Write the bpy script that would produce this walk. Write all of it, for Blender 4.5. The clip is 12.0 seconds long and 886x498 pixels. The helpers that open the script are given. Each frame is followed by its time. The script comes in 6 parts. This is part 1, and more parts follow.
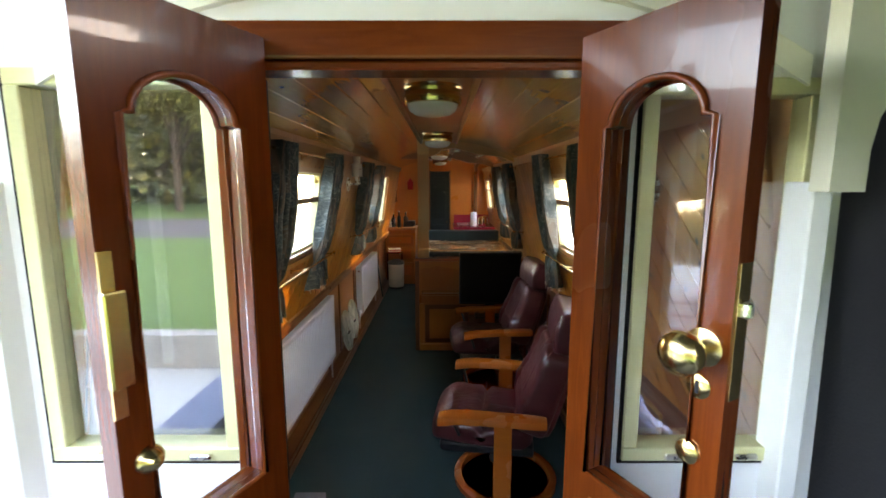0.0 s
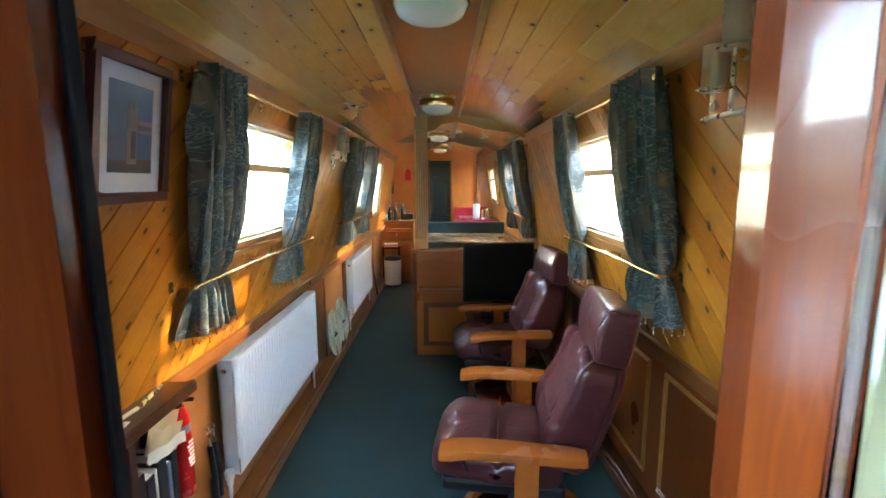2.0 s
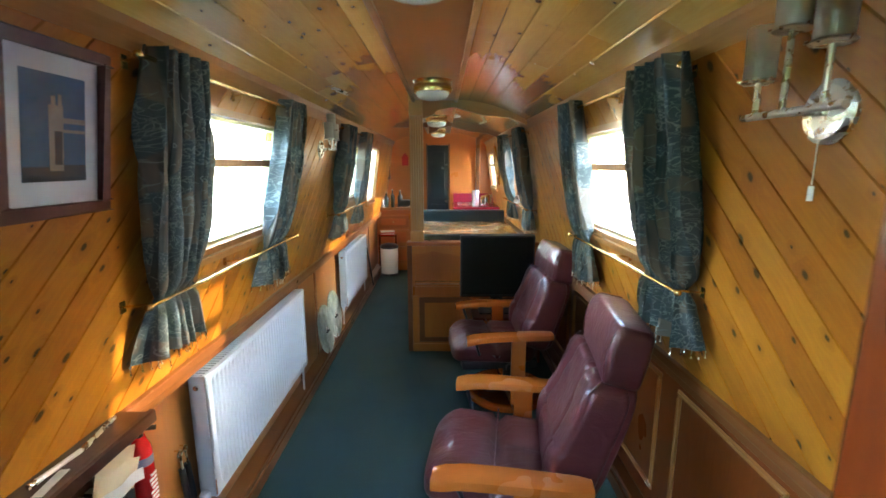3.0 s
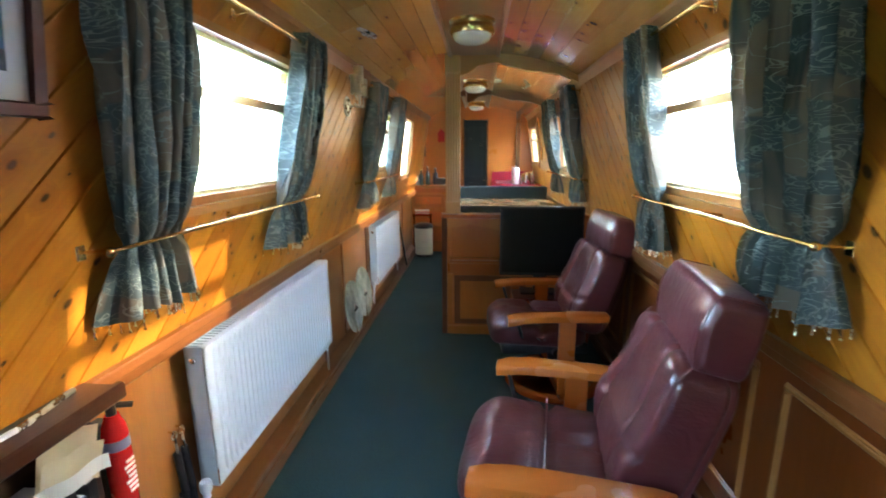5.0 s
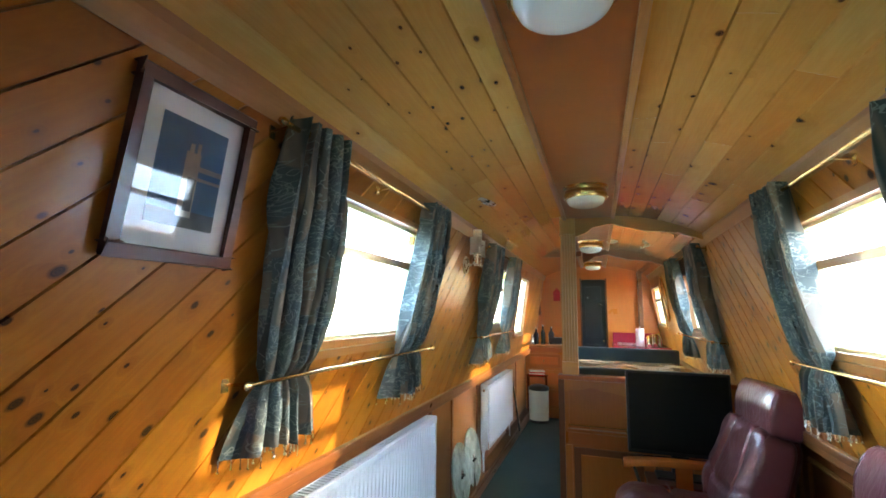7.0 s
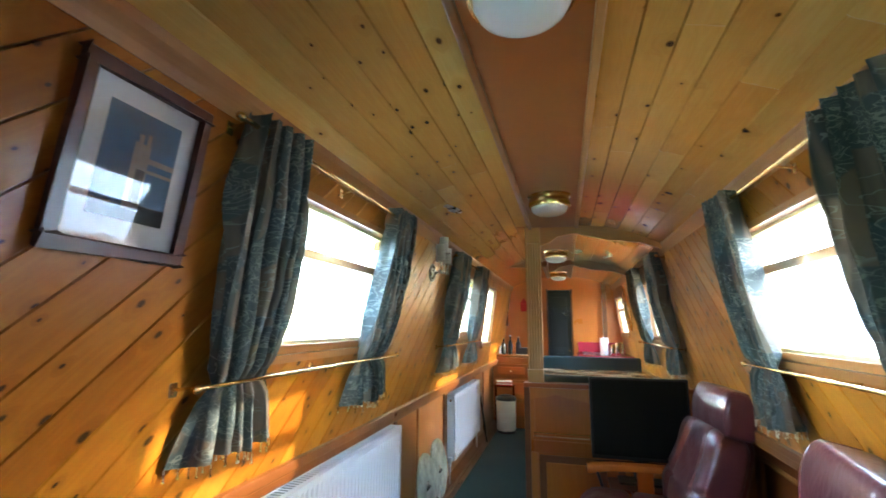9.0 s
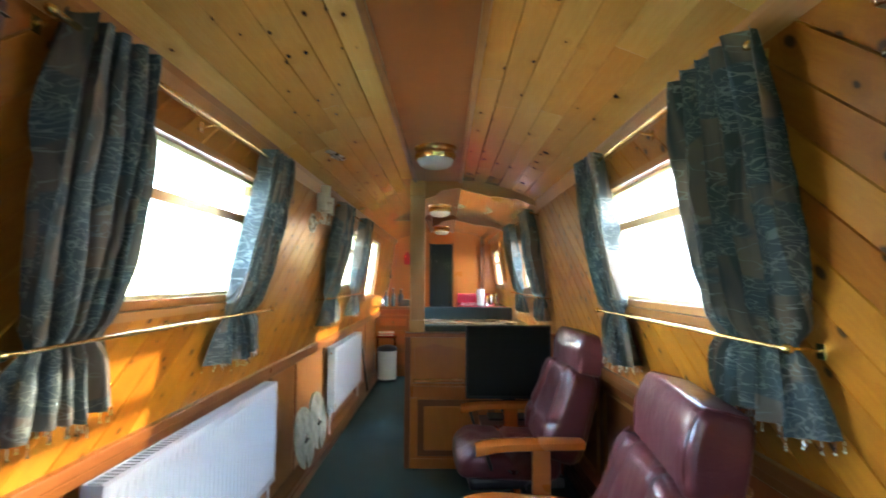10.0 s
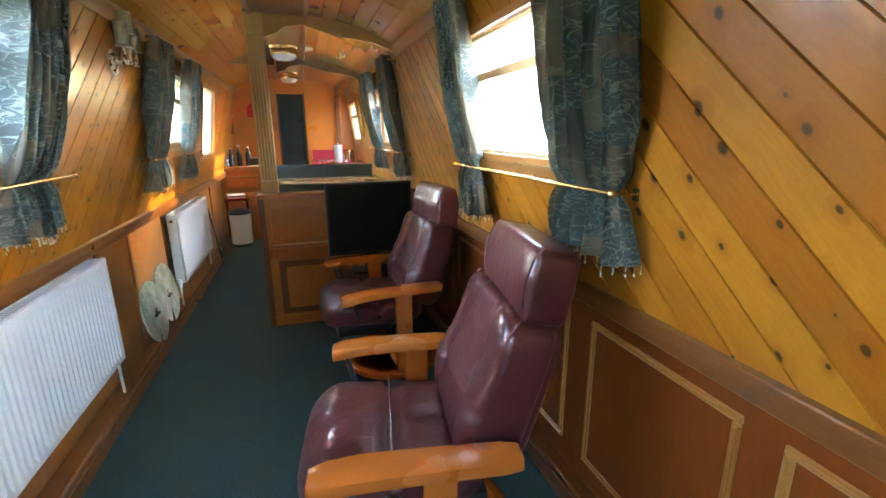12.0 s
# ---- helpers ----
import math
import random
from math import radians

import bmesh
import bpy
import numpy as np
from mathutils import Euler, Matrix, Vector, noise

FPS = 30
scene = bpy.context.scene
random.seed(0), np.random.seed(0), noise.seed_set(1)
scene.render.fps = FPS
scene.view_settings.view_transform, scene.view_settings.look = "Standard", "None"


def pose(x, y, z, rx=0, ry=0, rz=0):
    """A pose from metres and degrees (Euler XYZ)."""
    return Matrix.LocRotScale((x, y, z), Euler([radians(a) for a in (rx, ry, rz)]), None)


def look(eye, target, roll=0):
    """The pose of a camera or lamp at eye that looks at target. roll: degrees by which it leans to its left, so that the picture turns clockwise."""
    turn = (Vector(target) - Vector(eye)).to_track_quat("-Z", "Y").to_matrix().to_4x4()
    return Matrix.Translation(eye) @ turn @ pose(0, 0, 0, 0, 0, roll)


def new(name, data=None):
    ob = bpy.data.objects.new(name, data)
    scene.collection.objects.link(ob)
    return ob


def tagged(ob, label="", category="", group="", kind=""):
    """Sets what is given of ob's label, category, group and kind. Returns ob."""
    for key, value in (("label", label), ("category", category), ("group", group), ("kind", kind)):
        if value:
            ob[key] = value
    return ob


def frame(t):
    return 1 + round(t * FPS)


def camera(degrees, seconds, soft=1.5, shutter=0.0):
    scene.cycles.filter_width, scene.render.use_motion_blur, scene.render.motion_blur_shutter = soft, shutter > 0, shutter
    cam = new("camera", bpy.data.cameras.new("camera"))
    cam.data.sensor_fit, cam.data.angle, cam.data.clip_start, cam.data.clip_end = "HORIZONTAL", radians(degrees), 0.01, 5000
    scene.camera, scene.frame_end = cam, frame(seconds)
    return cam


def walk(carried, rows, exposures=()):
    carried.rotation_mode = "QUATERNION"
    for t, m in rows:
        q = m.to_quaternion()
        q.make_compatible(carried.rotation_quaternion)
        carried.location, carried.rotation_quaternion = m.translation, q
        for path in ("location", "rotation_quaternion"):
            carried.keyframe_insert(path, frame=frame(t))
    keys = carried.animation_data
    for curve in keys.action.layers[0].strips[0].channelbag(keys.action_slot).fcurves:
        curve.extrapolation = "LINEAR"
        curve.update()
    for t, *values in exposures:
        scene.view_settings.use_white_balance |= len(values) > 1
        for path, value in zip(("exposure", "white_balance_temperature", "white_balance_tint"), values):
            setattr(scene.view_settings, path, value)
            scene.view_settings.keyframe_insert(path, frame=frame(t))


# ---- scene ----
cam = camera(89.5, 12.0, 1.6, 0.5)
PATH = [
    (0, (0.041, 0.177, 1.72), (0.042, 2.155, 1.422), 0.0),
    (0.5, (0.053, 0.322, 1.679), (0.047, 2.301, 1.387), 0.2),
    (1, (0.049, 0.54, 1.613), (0.051, 2.518, 1.32), -0.0),
    (1.5, (0.037, 0.654, 1.614), (0.037, 2.633, 1.325), -0.1),
    (2, (0.031, 0.723, 1.537), (0.033, 2.702, 1.244), -0.2),
    (2.5, (0.024, 0.84, 1.562), (0.029, 2.817, 1.262), -0.2),
    (3, (0.057, 0.918, 1.6), (0.06, 2.883, 1.227), -0.1),
    (3.2, (0.051, 0.969, 1.587), (0.054, 2.929, 1.192), -0.1),
    (4.8, (0.082, 1.204, 1.483), (-0.015, 3.141, 0.995), 0.2),
    (5, (0.043, 1.213, 1.422), (-0.114, 3.162, 1.0), -0.4),
    (5.5, (0.063, 1.211, 1.395), (-0.302, 3.149, 1.064), -0.1),
    (6, (0.057, 1.216, 1.394), (-0.406, 3.148, 1.161), 0.4),
    (6.5, (0.048, 1.214, 1.394), (-0.49, 3.139, 1.46), 0.5),
    (6.7, (0.044, 1.209, 1.402), (-0.585, 3.095, 1.615), 1.0),
    (8.3, (0.054, 1.203, 1.373), (-0.61, 3.057, 1.722), 0.6),
    (8.5, (0.06, 1.203, 1.374), (-0.569, 3.071, 1.715), 0.7),
    (9, (0.062, 1.221, 1.367), (-0.453, 3.125, 1.701), 0.5),
    (9.5, (0.058, 1.247, 1.365), (-0.225, 3.213, 1.603), 0.3),
    (10, (0.059, 1.274, 1.362), (0.047, 3.27, 1.494), 0.2),
    (10.5, (0.043, 1.296, 1.362), (0.308, 3.278, 1.382), -0.0),
    (11, (0.051, 1.306, 1.361), (0.459, 3.256, 1.178), -0.1),
    (11.5, (0.057, 1.318, 1.362), (0.585, 3.205, 0.959), -0.3),
    (12, (0.069, 1.323, 1.363), (0.642, 3.171, 0.859), -0.4),
]
walk(cam, [(t, look(eye, target, roll)) for t, eye, target, roll in PATH],
     exposures=[(0, 5.2, 8500, 22), (1, 5.85, 7700, 17), (2.5, 6.45, 6700, 9), (9, 6.55, 6500, 10), (12, 6.6, 7300, 12)])

# ---------------------------------------------------------------- light
SUN_EL, SUN_AZ = radians(19), math.atan2(1.65, 0.45)      # azimuth clockwise from +y
world = bpy.data.worlds.new("sky")
scene.world = world
world.use_nodes = True
sky = world.node_tree.nodes.new("ShaderNodeTexSky")
sky.sky_type, sky.sun_disc, sky.sun_elevation, sky.sun_rotation = "NISHITA", False, SUN_EL, SUN_AZ
sky.dust_density = 0.3
sky_out = world.node_tree.nodes["Background"]
sky_out.inputs["Strength"].default_value = 0.15
world.node_tree.links.new(sky.outputs[0], sky_out.inputs["Color"])
sun = new("sun", bpy.data.lights.new("sun", "SUN"))
sun.data.energy, sun.data.angle, sun.data.color = 0.15, radians(1.0), (1.0, 0.90, 0.76)
to_sun = Vector((math.sin(SUN_AZ) * math.cos(SUN_EL), math.cos(SUN_AZ) * math.cos(SUN_EL), math.sin(SUN_EL)))
sun.matrix_world = look(to_sun * 30, (0, 0, 0))


# ---------------------------------------------------------------- materials
class Mat:
    """A small wrapper to write node materials briefly."""

    def __init__(self, name):
        self.m = bpy.data.materials.new(name)
        self.m.use_nodes = True
        self.t = self.m.node_tree
        self.b = self.t.nodes["Principled BSDF"]

    def n(self, kind, **inputs):
        node = self.t.nodes.new("ShaderNode" + kind)
        for k, v in inputs.items():
            key = k.replace("_", " ")
            self.put(node.inputs[int(k[1:])] if k[0] == "i" and k[1:].isdigit() else node.inputs[key], v)
        return node

    def put(self, socket, v):
        if isinstance(v, bpy.types.NodeSocket):
            self.t.links.new(v, socket)
        elif isinstance(v, bpy.types.Node):
            self.t.links.new(v.outputs[0], socket)
        elif isinstance(v, tuple) and len(v) == 3 and socket.type == "RGBA":
            socket.default_value = (*v, 1)
        else:
            socket.default_value = v

    def math(self, op, a, b=0.0, c=0.0):
        node = self.n("Math", i0=a, i1=b, i2=c)
        node.operation = op
        return node.outputs[0]

    def mix(self, f, a, b, blend="MIX"):
        node = self.n("Mix")
        node.data_type, node.blend_type = "RGBA", blend
        self.put(node.inputs[0], f), self.put(node.inputs[6], a), self.put(node.inputs[7], b)
        return node.outputs[2]

    def ramp(self, f, *stops):
        node = self.n("ValToRGB", i0=f)
        e = node.color_ramp.elements
        while len(e) < len(stops):
            e.new(0.5)
        for el, (p, c) in zip(e, stops):
            el.position, el.color = p, (c, c, c, 1) if isinstance(c, (int, float)) else (*c, 1)
        return node.outputs[0]

    def coords(self, kind="Object", scale=(1, 1, 1), rot=(0, 0, 0), shift=None):
        tc = self.n("TexCoord")
        out = tc.outputs[kind]
        if shift is not None:
            add = self.n("VectorMath", i0=out, i1=shift)
            out = add.outputs[0]
        mp = self.n("Mapping", Vector=out, Scale=scale, Rotation=rot)
        return mp.outputs[0]

    def noise(self, vec, scale, detail=4.0, rough=0.55, dist=0.0):
        return self.n("TexNoise", Vector=vec, Scale=scale, Detail=detail, Roughness=rough, Distortion=dist).outputs[0]

    def bump(self, h, strength=0.2, dist=0.01):
        self.put(self.b.inputs["Normal"], self.n("Bump", Height=h, Strength=strength, Distance=dist))

    def set(self, **kw):
        for k, v in kw.items():
            self.put(self.b.inputs[k.replace("_", " ")], v)
        return self.m


def plain(name, col, rough=0.5, metal=0.0, vary=0.12, scale=12.0, bump=0.05, **kw):
    m = Mat(name)
    v = m.coords()
    n1, n2 = m.noise(v, scale), m.noise(v, scale * 9, 3)
    f = m.math("MULTIPLY_ADD", n2, 0.35, m.math("MULTIPLY", n1, 0.65))
    dark = tuple(c * (1 - 2 * vary) for c in col)
    lite = tuple(min(1, c * (1 + 2 * vary)) for c in col)
    m.set(Base_Color=m.mix(f, dark, lite), Metallic=metal, **kw)
    m.set(Roughness=m.math("MULTIPLY_ADD", n1, 0.2, rough - 0.1))
    m.bump(n2, bump, 0.004)
    return m.m


def timber(name, dark, mid, lite, rot=(0, 0, 0), rough=0.3, knots=0.0, grain=1.0, island=False, per_object=True, coat=0.3, knot_size=1.0, tone=0.5, knot_col=(0.045, 0.012, 0.003), coat_rough=0.08, relief=0.07, spec=0.5):
    """Varnished wood with its grain along the local y of the mapped coordinates."""
    m = Mat(name)
    shift = None
    rnd = None
    if island:
        rnd = m.n("NewGeometry").outputs["Random Per Island"]
    elif per_object:
        rnd = m.n("ObjectInfo").outputs["Random"]
    if rnd is not None:
        shift = m.n("CombineXYZ", X=m.math("MULTIPLY", rnd, 13.0), Y=m.math("MULTIPLY", rnd, 57.0), Z=m.math("MULTIPLY", rnd, 31.0)).outputs[0]
    base = m.coords("Object", (1, 1, 1), rot, shift)
    tc = m.n("Mapping", Vector=base, Scale=(1, 0.07, 1)).outputs[0]
    warp = m.noise(m.n("Mapping", Vector=base, Scale=(3, 0.6, 3)).outputs[0], 2.2, 3)
    col = None
    f_knot = None
    if knots > 0:
        sp = m.n("SeparateXYZ", Vector=base)
        kv = m.n("CombineXYZ", X=m.math("MULTIPLY", m.math("ADD", sp.outputs[0], sp.outputs[2]), 13.0), Y=m.math("MULTIPLY", sp.outputs[1], 8.0))
        vor = m.n("TexVoronoi", Vector=kv, Scale=1.0, Randomness=0.9)
        vor.voronoi_dimensions = "2D"
        d = vor.outputs["Distance"]
        pick = m.n("SeparateColor", Color=vor.outputs["Color"]).outputs[0]
        on = m.math("GREATER_THAN", pick, 1 - knots)
        d2 = m.math("MULTIPLY_ADD", m.noise(base, 60, 2), 0.05, m.math("SUBTRACT", d, 0.025))
        size = m.math("MULTIPLY_ADD", m.n("SeparateColor", Color=vor.outputs["Color"]).outputs[1], 1.15, 0.30)
        d3 = m.math("DIVIDE", d2, size)
        core = m.ramp(d3, (0.0, 1.0), (0.075 * knot_size, 1.0), (0.135 * knot_size, 0.0))
        halo = m.ramp(d3, (0.0, 1.0), (0.42, 0.0))
        f_knot = m.math("MULTIPLY", core, on)
        f_halo = m.math("MULTIPLY", halo, on)
        warp = m.math("MULTIPLY_ADD", f_halo, 0.35, warp)
    rings = m.n("TexNoise", Vector=m.n("Mapping", Vector=tc, Scale=(26 * grain, 9, 26 * grain)).outputs[0], Scale=1.0, Detail=3.0, Distortion=0.4)
    stripes = m.math("MULTIPLY", m.math("PINGPONG", m.math("MULTIPLY_ADD", warp, 5.0, m.math("MULTIPLY", rings.outputs[0], 3.0)), 0.5), 2.0)
    fine = m.noise(m.n("Mapping", Vector=base, Scale=(190, 6, 190)).outputs[0], 1.0, 2)
    f = m.math("MULTIPLY_ADD", fine, 0.45, m.math("MULTIPLY", m.ramp(stripes, (0.0, 0.15), (0.75, 0.75), (1.0, 0.3)), 0.55))
    col = m.mix(f, lite, mid)
    big = m.noise(m.n("Mapping", Vector=base, Scale=(1.2, 0.8, 1.2)).outputs[0], 2.5, 3)
    col = m.mix(m.math("MULTIPLY", big, tone), col, dark)
    if rnd is not None:
        col = m.mix(m.math("MULTIPLY", m.math("FRACT", m.math("MULTIPLY", rnd, 7.31)), 0.55), col, mid, "MULTIPLY")
    if f_knot is not None:
        col = m.mix(m.math("MULTIPLY", f_halo, 0.55), col, dark)
        ring = m.math("MULTIPLY_ADD", m.math("PINGPONG", m.math("MULTIPLY", d3, 26.0), 0.5), 0.4, 0.82)
        col = m.mix(m.math("MULTIPLY", f_knot, m.math("MINIMUM", ring, 1.0)), col, knot_col)
    m.set(Base_Color=col, Coat_Weight=coat, Coat_Roughness=coat_rough, Specular_IOR_Level=spec)
    m.set(Roughness=m.math("MULTIPLY_ADD", big, 0.18, rough - 0.08))
    m.bump(m.math("MULTIPLY_ADD", fine, 0.5, stripes), relief, 0.002)
    return m.m


M_PINE = timber("pine_boarding", (0.19, 0.052, 0.004), (0.40, 0.134, 0.010), (0.57, 0.232, 0.021), (radians(-45), 0, 0), 0.32, knots=0.72, knot_size=0.85, knot_col=(0.024, 0.005, 0.001), relief=0.04, coat=0.14, spec=0.25)
M_CEIL = timber("pine_ceiling", (0.42, 0.190, 0.036), (0.68, 0.365, 0.080), (0.82, 0.52, 0.150), (0, 0, 0), 0.20, knots=0.30, island=True, coat=1.0, knot_size=0.8, tone=0.35, knot_col=(0.09, 0.028, 0.008), coat_rough=0.14, relief=0.012)
M_TRIM = timber("pine_trim", (0.24, 0.09, 0.02), (0.42, 0.18, 0.045), (0.55, 0.27, 0.08), (0, 0, 0), 0.3)
M_TRIM_UP = timber("pine_upright", (0.44, 0.21, 0.06), (0.66, 0.38, 0.13), (0.78, 0.50, 0.20), (radians(90), 0, 0), 0.3)
M_BEAM = timber("pine_beam", (0.42, 0.19, 0.05), (0.62, 0.34, 0.11), (0.74, 0.46, 0.18), (0, 0, radians(90)), 0.3)
M_PLY = timber("red_ply", (0.22, 0.055, 0.012), (0.37, 0.105, 0.020), (0.46, 0.15, 0.032), (0, 0, 0), 0.25, grain=0.35, coat=0.5, coat_rough=0.2, relief=0.01)
M_CEIL_PLY = plain("ceiling_ply", (0.34, 0.105, 0.021), 0.32, vary=0.10, scale=2.2, bump=0.01, Coat_Weight=0.35, Coat_Roughness=0.25)
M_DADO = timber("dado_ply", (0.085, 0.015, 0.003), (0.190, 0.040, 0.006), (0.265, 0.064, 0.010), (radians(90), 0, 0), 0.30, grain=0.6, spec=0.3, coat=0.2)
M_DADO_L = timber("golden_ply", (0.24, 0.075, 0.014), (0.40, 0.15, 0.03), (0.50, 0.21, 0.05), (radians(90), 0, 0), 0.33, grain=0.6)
M_RAIL = timber("cap_timber", (0.10, 0.028, 0.006), (0.20, 0.062, 0.013), (0.29, 0.098, 0.022), (0, 0, 0), 0.3)
M_MAHOG = timber("mahogany", (0.050, 0.008, 0.002), (0.17, 0.029, 0.005), (0.32, 0.066, 0.010), (radians(90), 0, 0), 0.24, grain=1.0, coat=0.22, tone=0.9, spec=0.25, coat_rough=0.04)
M_MAHOG_X = timber("mahogany_rail", (0.050, 0.008, 0.002), (0.17, 0.029, 0.005), (0.32, 0.066, 0.010), (0, 0, radians(90)), 0.24, grain=1.0, coat=0.22, tone=0.9, spec=0.25, coat_rough=0.04)
M_OAK = timber("cabinet_oak", (0.28, 0.075, 0.011), (0.50, 0.160, 0.022), (0.62, 0.225, 0.034), (radians(90), 0, 0), 0.3)
M_BEECH = timber("stained_beech", (0.42, 0.10, 0.014), (0.56, 0.155, 0.022), (0.64, 0.20, 0.034), (0, 0, radians(90)), 0.25, grain=0.5, coat=0.6)
M_TABLE = timber("table_top", (0.28, 0.12, 0.04), (0.45, 0.22, 0.08), (0.55, 0.30, 0.12), (0, 0, radians(90)), 0.25, coat=0.5)
M_ORANGE = timber("warm_panel", (0.50, 0.12, 0.014), (0.64, 0.18, 0.024), (0.70, 0.23, 0.034), (radians(90), 0, 0), 0.3, grain=0.5)
M_WHITE = plain("white_paint", (0.80, 0.79, 0.75), 0.4, vary=0.03, scale=3)
M_CREAM = plain("cream_paint", (0.72, 0.68, 0.52), 0.5, vary=0.05, scale=5)
M_ENAMEL = plain("radiator_enamel", (0.60, 0.63, 0.67), 0.42, vary=0.01, scale=4, bump=0.0)
M_ALU = plain("aged_aluminium", (0.70, 0.66, 0.36), 0.42, metal=0.35, vary=0.1)
M_BRASS = plain("brass", (0.80, 0.58, 0.24), 0.22, metal=1.0, vary=0.08, scale=30)
M_STEEL = plain("brushed_steel", (0.62, 0.58, 0.50), 0.28, metal=1.0, vary=0.05, scale=40)
M_CHROME = plain("chrome", (0.8, 0.8, 0.8), 0.08, metal=1.0, vary=0.02)
M_BLACK = plain("black_plastic", (0.012, 0.012, 0.014), 0.35, vary=0.1)
M_RUBBER = plain("black_rubber", (0.006, 0.006, 0.007), 0.7, vary=0.2, Specular_IOR_Level=0.2)
M_SCREEN = plain("screen", (0.004, 0.004, 0.005), 0.45, vary=0.05, scale=3, bump=0.0, Specular_IOR_Level=0.25)
M_RED = plain("red_paint", (0.55, 0.02, 0.02), 0.25, vary=0.06)
M_REDTOP = plain("red_worktop", (0.42, 0.03, 0.05), 0.2, vary=0.08, scale=40)
M_PAPER = plain("paper", (0.72, 0.62, 0.42), 0.8, vary=0.06)
M_PAPERW = plain("white_paper", (0.8, 0.8, 0.78), 0.7, vary=0.03)
M_GREYSTEP = plain("grey_step", (0.22, 0.23, 0.27), 0.75, vary=0.15, scale=30)
M_GREEN = plain("dark_green_vinyl", (0.016, 0.028, 0.026), 0.42, vary=0.15)
M_DARKDOOR = plain("dark_door", (0.010, 0.014, 0.014), 0.3, vary=0.2, scale=4)
M_CANVAS = plain("black_canvas", (0.012, 0.013, 0.016), 0.8, vary=0.25, scale=18, bump=0.3)
M_BINBODY = plain("cream_enamel", (0.72, 0.70, 0.60), 0.3, vary=0.03)
M_OPAL = plain("opal_glass", (0.80, 0.83, 0.76), 0.25, vary=0.02, scale=3, bump=0.0)
M_ART_SKY = plain("print_blue", (0.035, 0.13, 0.26), 0.5, vary=0.3, scale=5, bump=0.0)
M_ART_STONE = plain("print_stone", (0.30, 0.28, 0.25), 0.6, vary=0.3, scale=40, bump=0.0)
M_ART_DARK = plain("print_dark", (0.05, 0.06, 0.07), 0.6, vary=0.4, scale=40, bump=0.0)
M_MOUNT = plain("picture_mount", (0.74, 0.76, 0.80), 0.7, vary=0.02, bump=0.0)
M_FRAME = timber("dark_red_frame", (0.06, 0.008, 0.005), (0.11, 0.018, 0.010), (0.16, 0.03, 0.015), (0, 0, 0), 0.3)
M_BOTTLE = plain("dark_glass", (0.02, 0.022, 0.02), 0.1, vary=0.1)
M_CANDLE = plain("candle_wax", (0.85, 0.70, 0.25), 0.5, vary=0.03)
M_BLUE = plain("deck_blue", (0.16, 0.19, 0.28), 0.55, vary=0.12)
M_SHELF = timber("dark_shelf", (0.03, 0.008, 0.003), (0.065, 0.018, 0.005), (0.10, 0.03, 0.009), (0, 0, 0), 0.35)
M_HULL = plain("boat_steel", (0.03, 0.035, 0.05), 0.5, vary=0.2)


def carpet():
    m = Mat("carpet")
    v = m.coords()
    a, b, c = m.noise(v, 170, 3), m.noise(v, 700, 2), m.noise(v, 2.5, 4)
    f = m.math("MULTIPLY_ADD", b, 0.5, m.math("MULTIPLY", a, 0.5))
    col = m.mix(m.ramp(f, (0.38, 0.0), (0.64, 1.0)), (0.005, 0.020, 0.021), (0.064, 0.140, 0.132))
    col = m.mix(m.math("MULTIPLY", m.ramp(c, (0.4, 0.0), (0.75, 1.0)), 0.30), col, (0.062, 0.115, 0.115))
    m.set(Base_Color=col, Roughness=0.95)
    m.bump(f, 0.6, 0.006)
    return m.m


def leather():
    m = Mat("leather")
    v = m.coords()
    big, cr = m.noise(v, 5, 4), m.n("TexVoronoi", Vector=v, Scale=420.0).outputs["Distance"]
    wr = m.noise(m.n("Mapping", Vector=v, Scale=(6, 14, 10)).outputs[0], 1.6, 4, 0.6, 1.4)
    fold = m.noise(m.n("Mapping", Vector=v, Scale=(7, 6, 11)).outputs[0], 2.0, 3, 0.5, 2.2)
    col = m.mix(big, (0.062, 0.012, 0.014), (0.122, 0.027, 0.028))
    m.set(Base_Color=col, Coat_Weight=0.55, Coat_Roughness=0.14, Specular_IOR_Level=0.4)
    m.set(Roughness=m.math("MULTIPLY_ADD", big, 0.14, 0.28))
    m.bump(m.math("MULTIPLY_ADD", cr, 0.03, m.math("MULTIPLY_ADD", fold, 0.2, wr)), 0.26, 0.02)
    return m.m


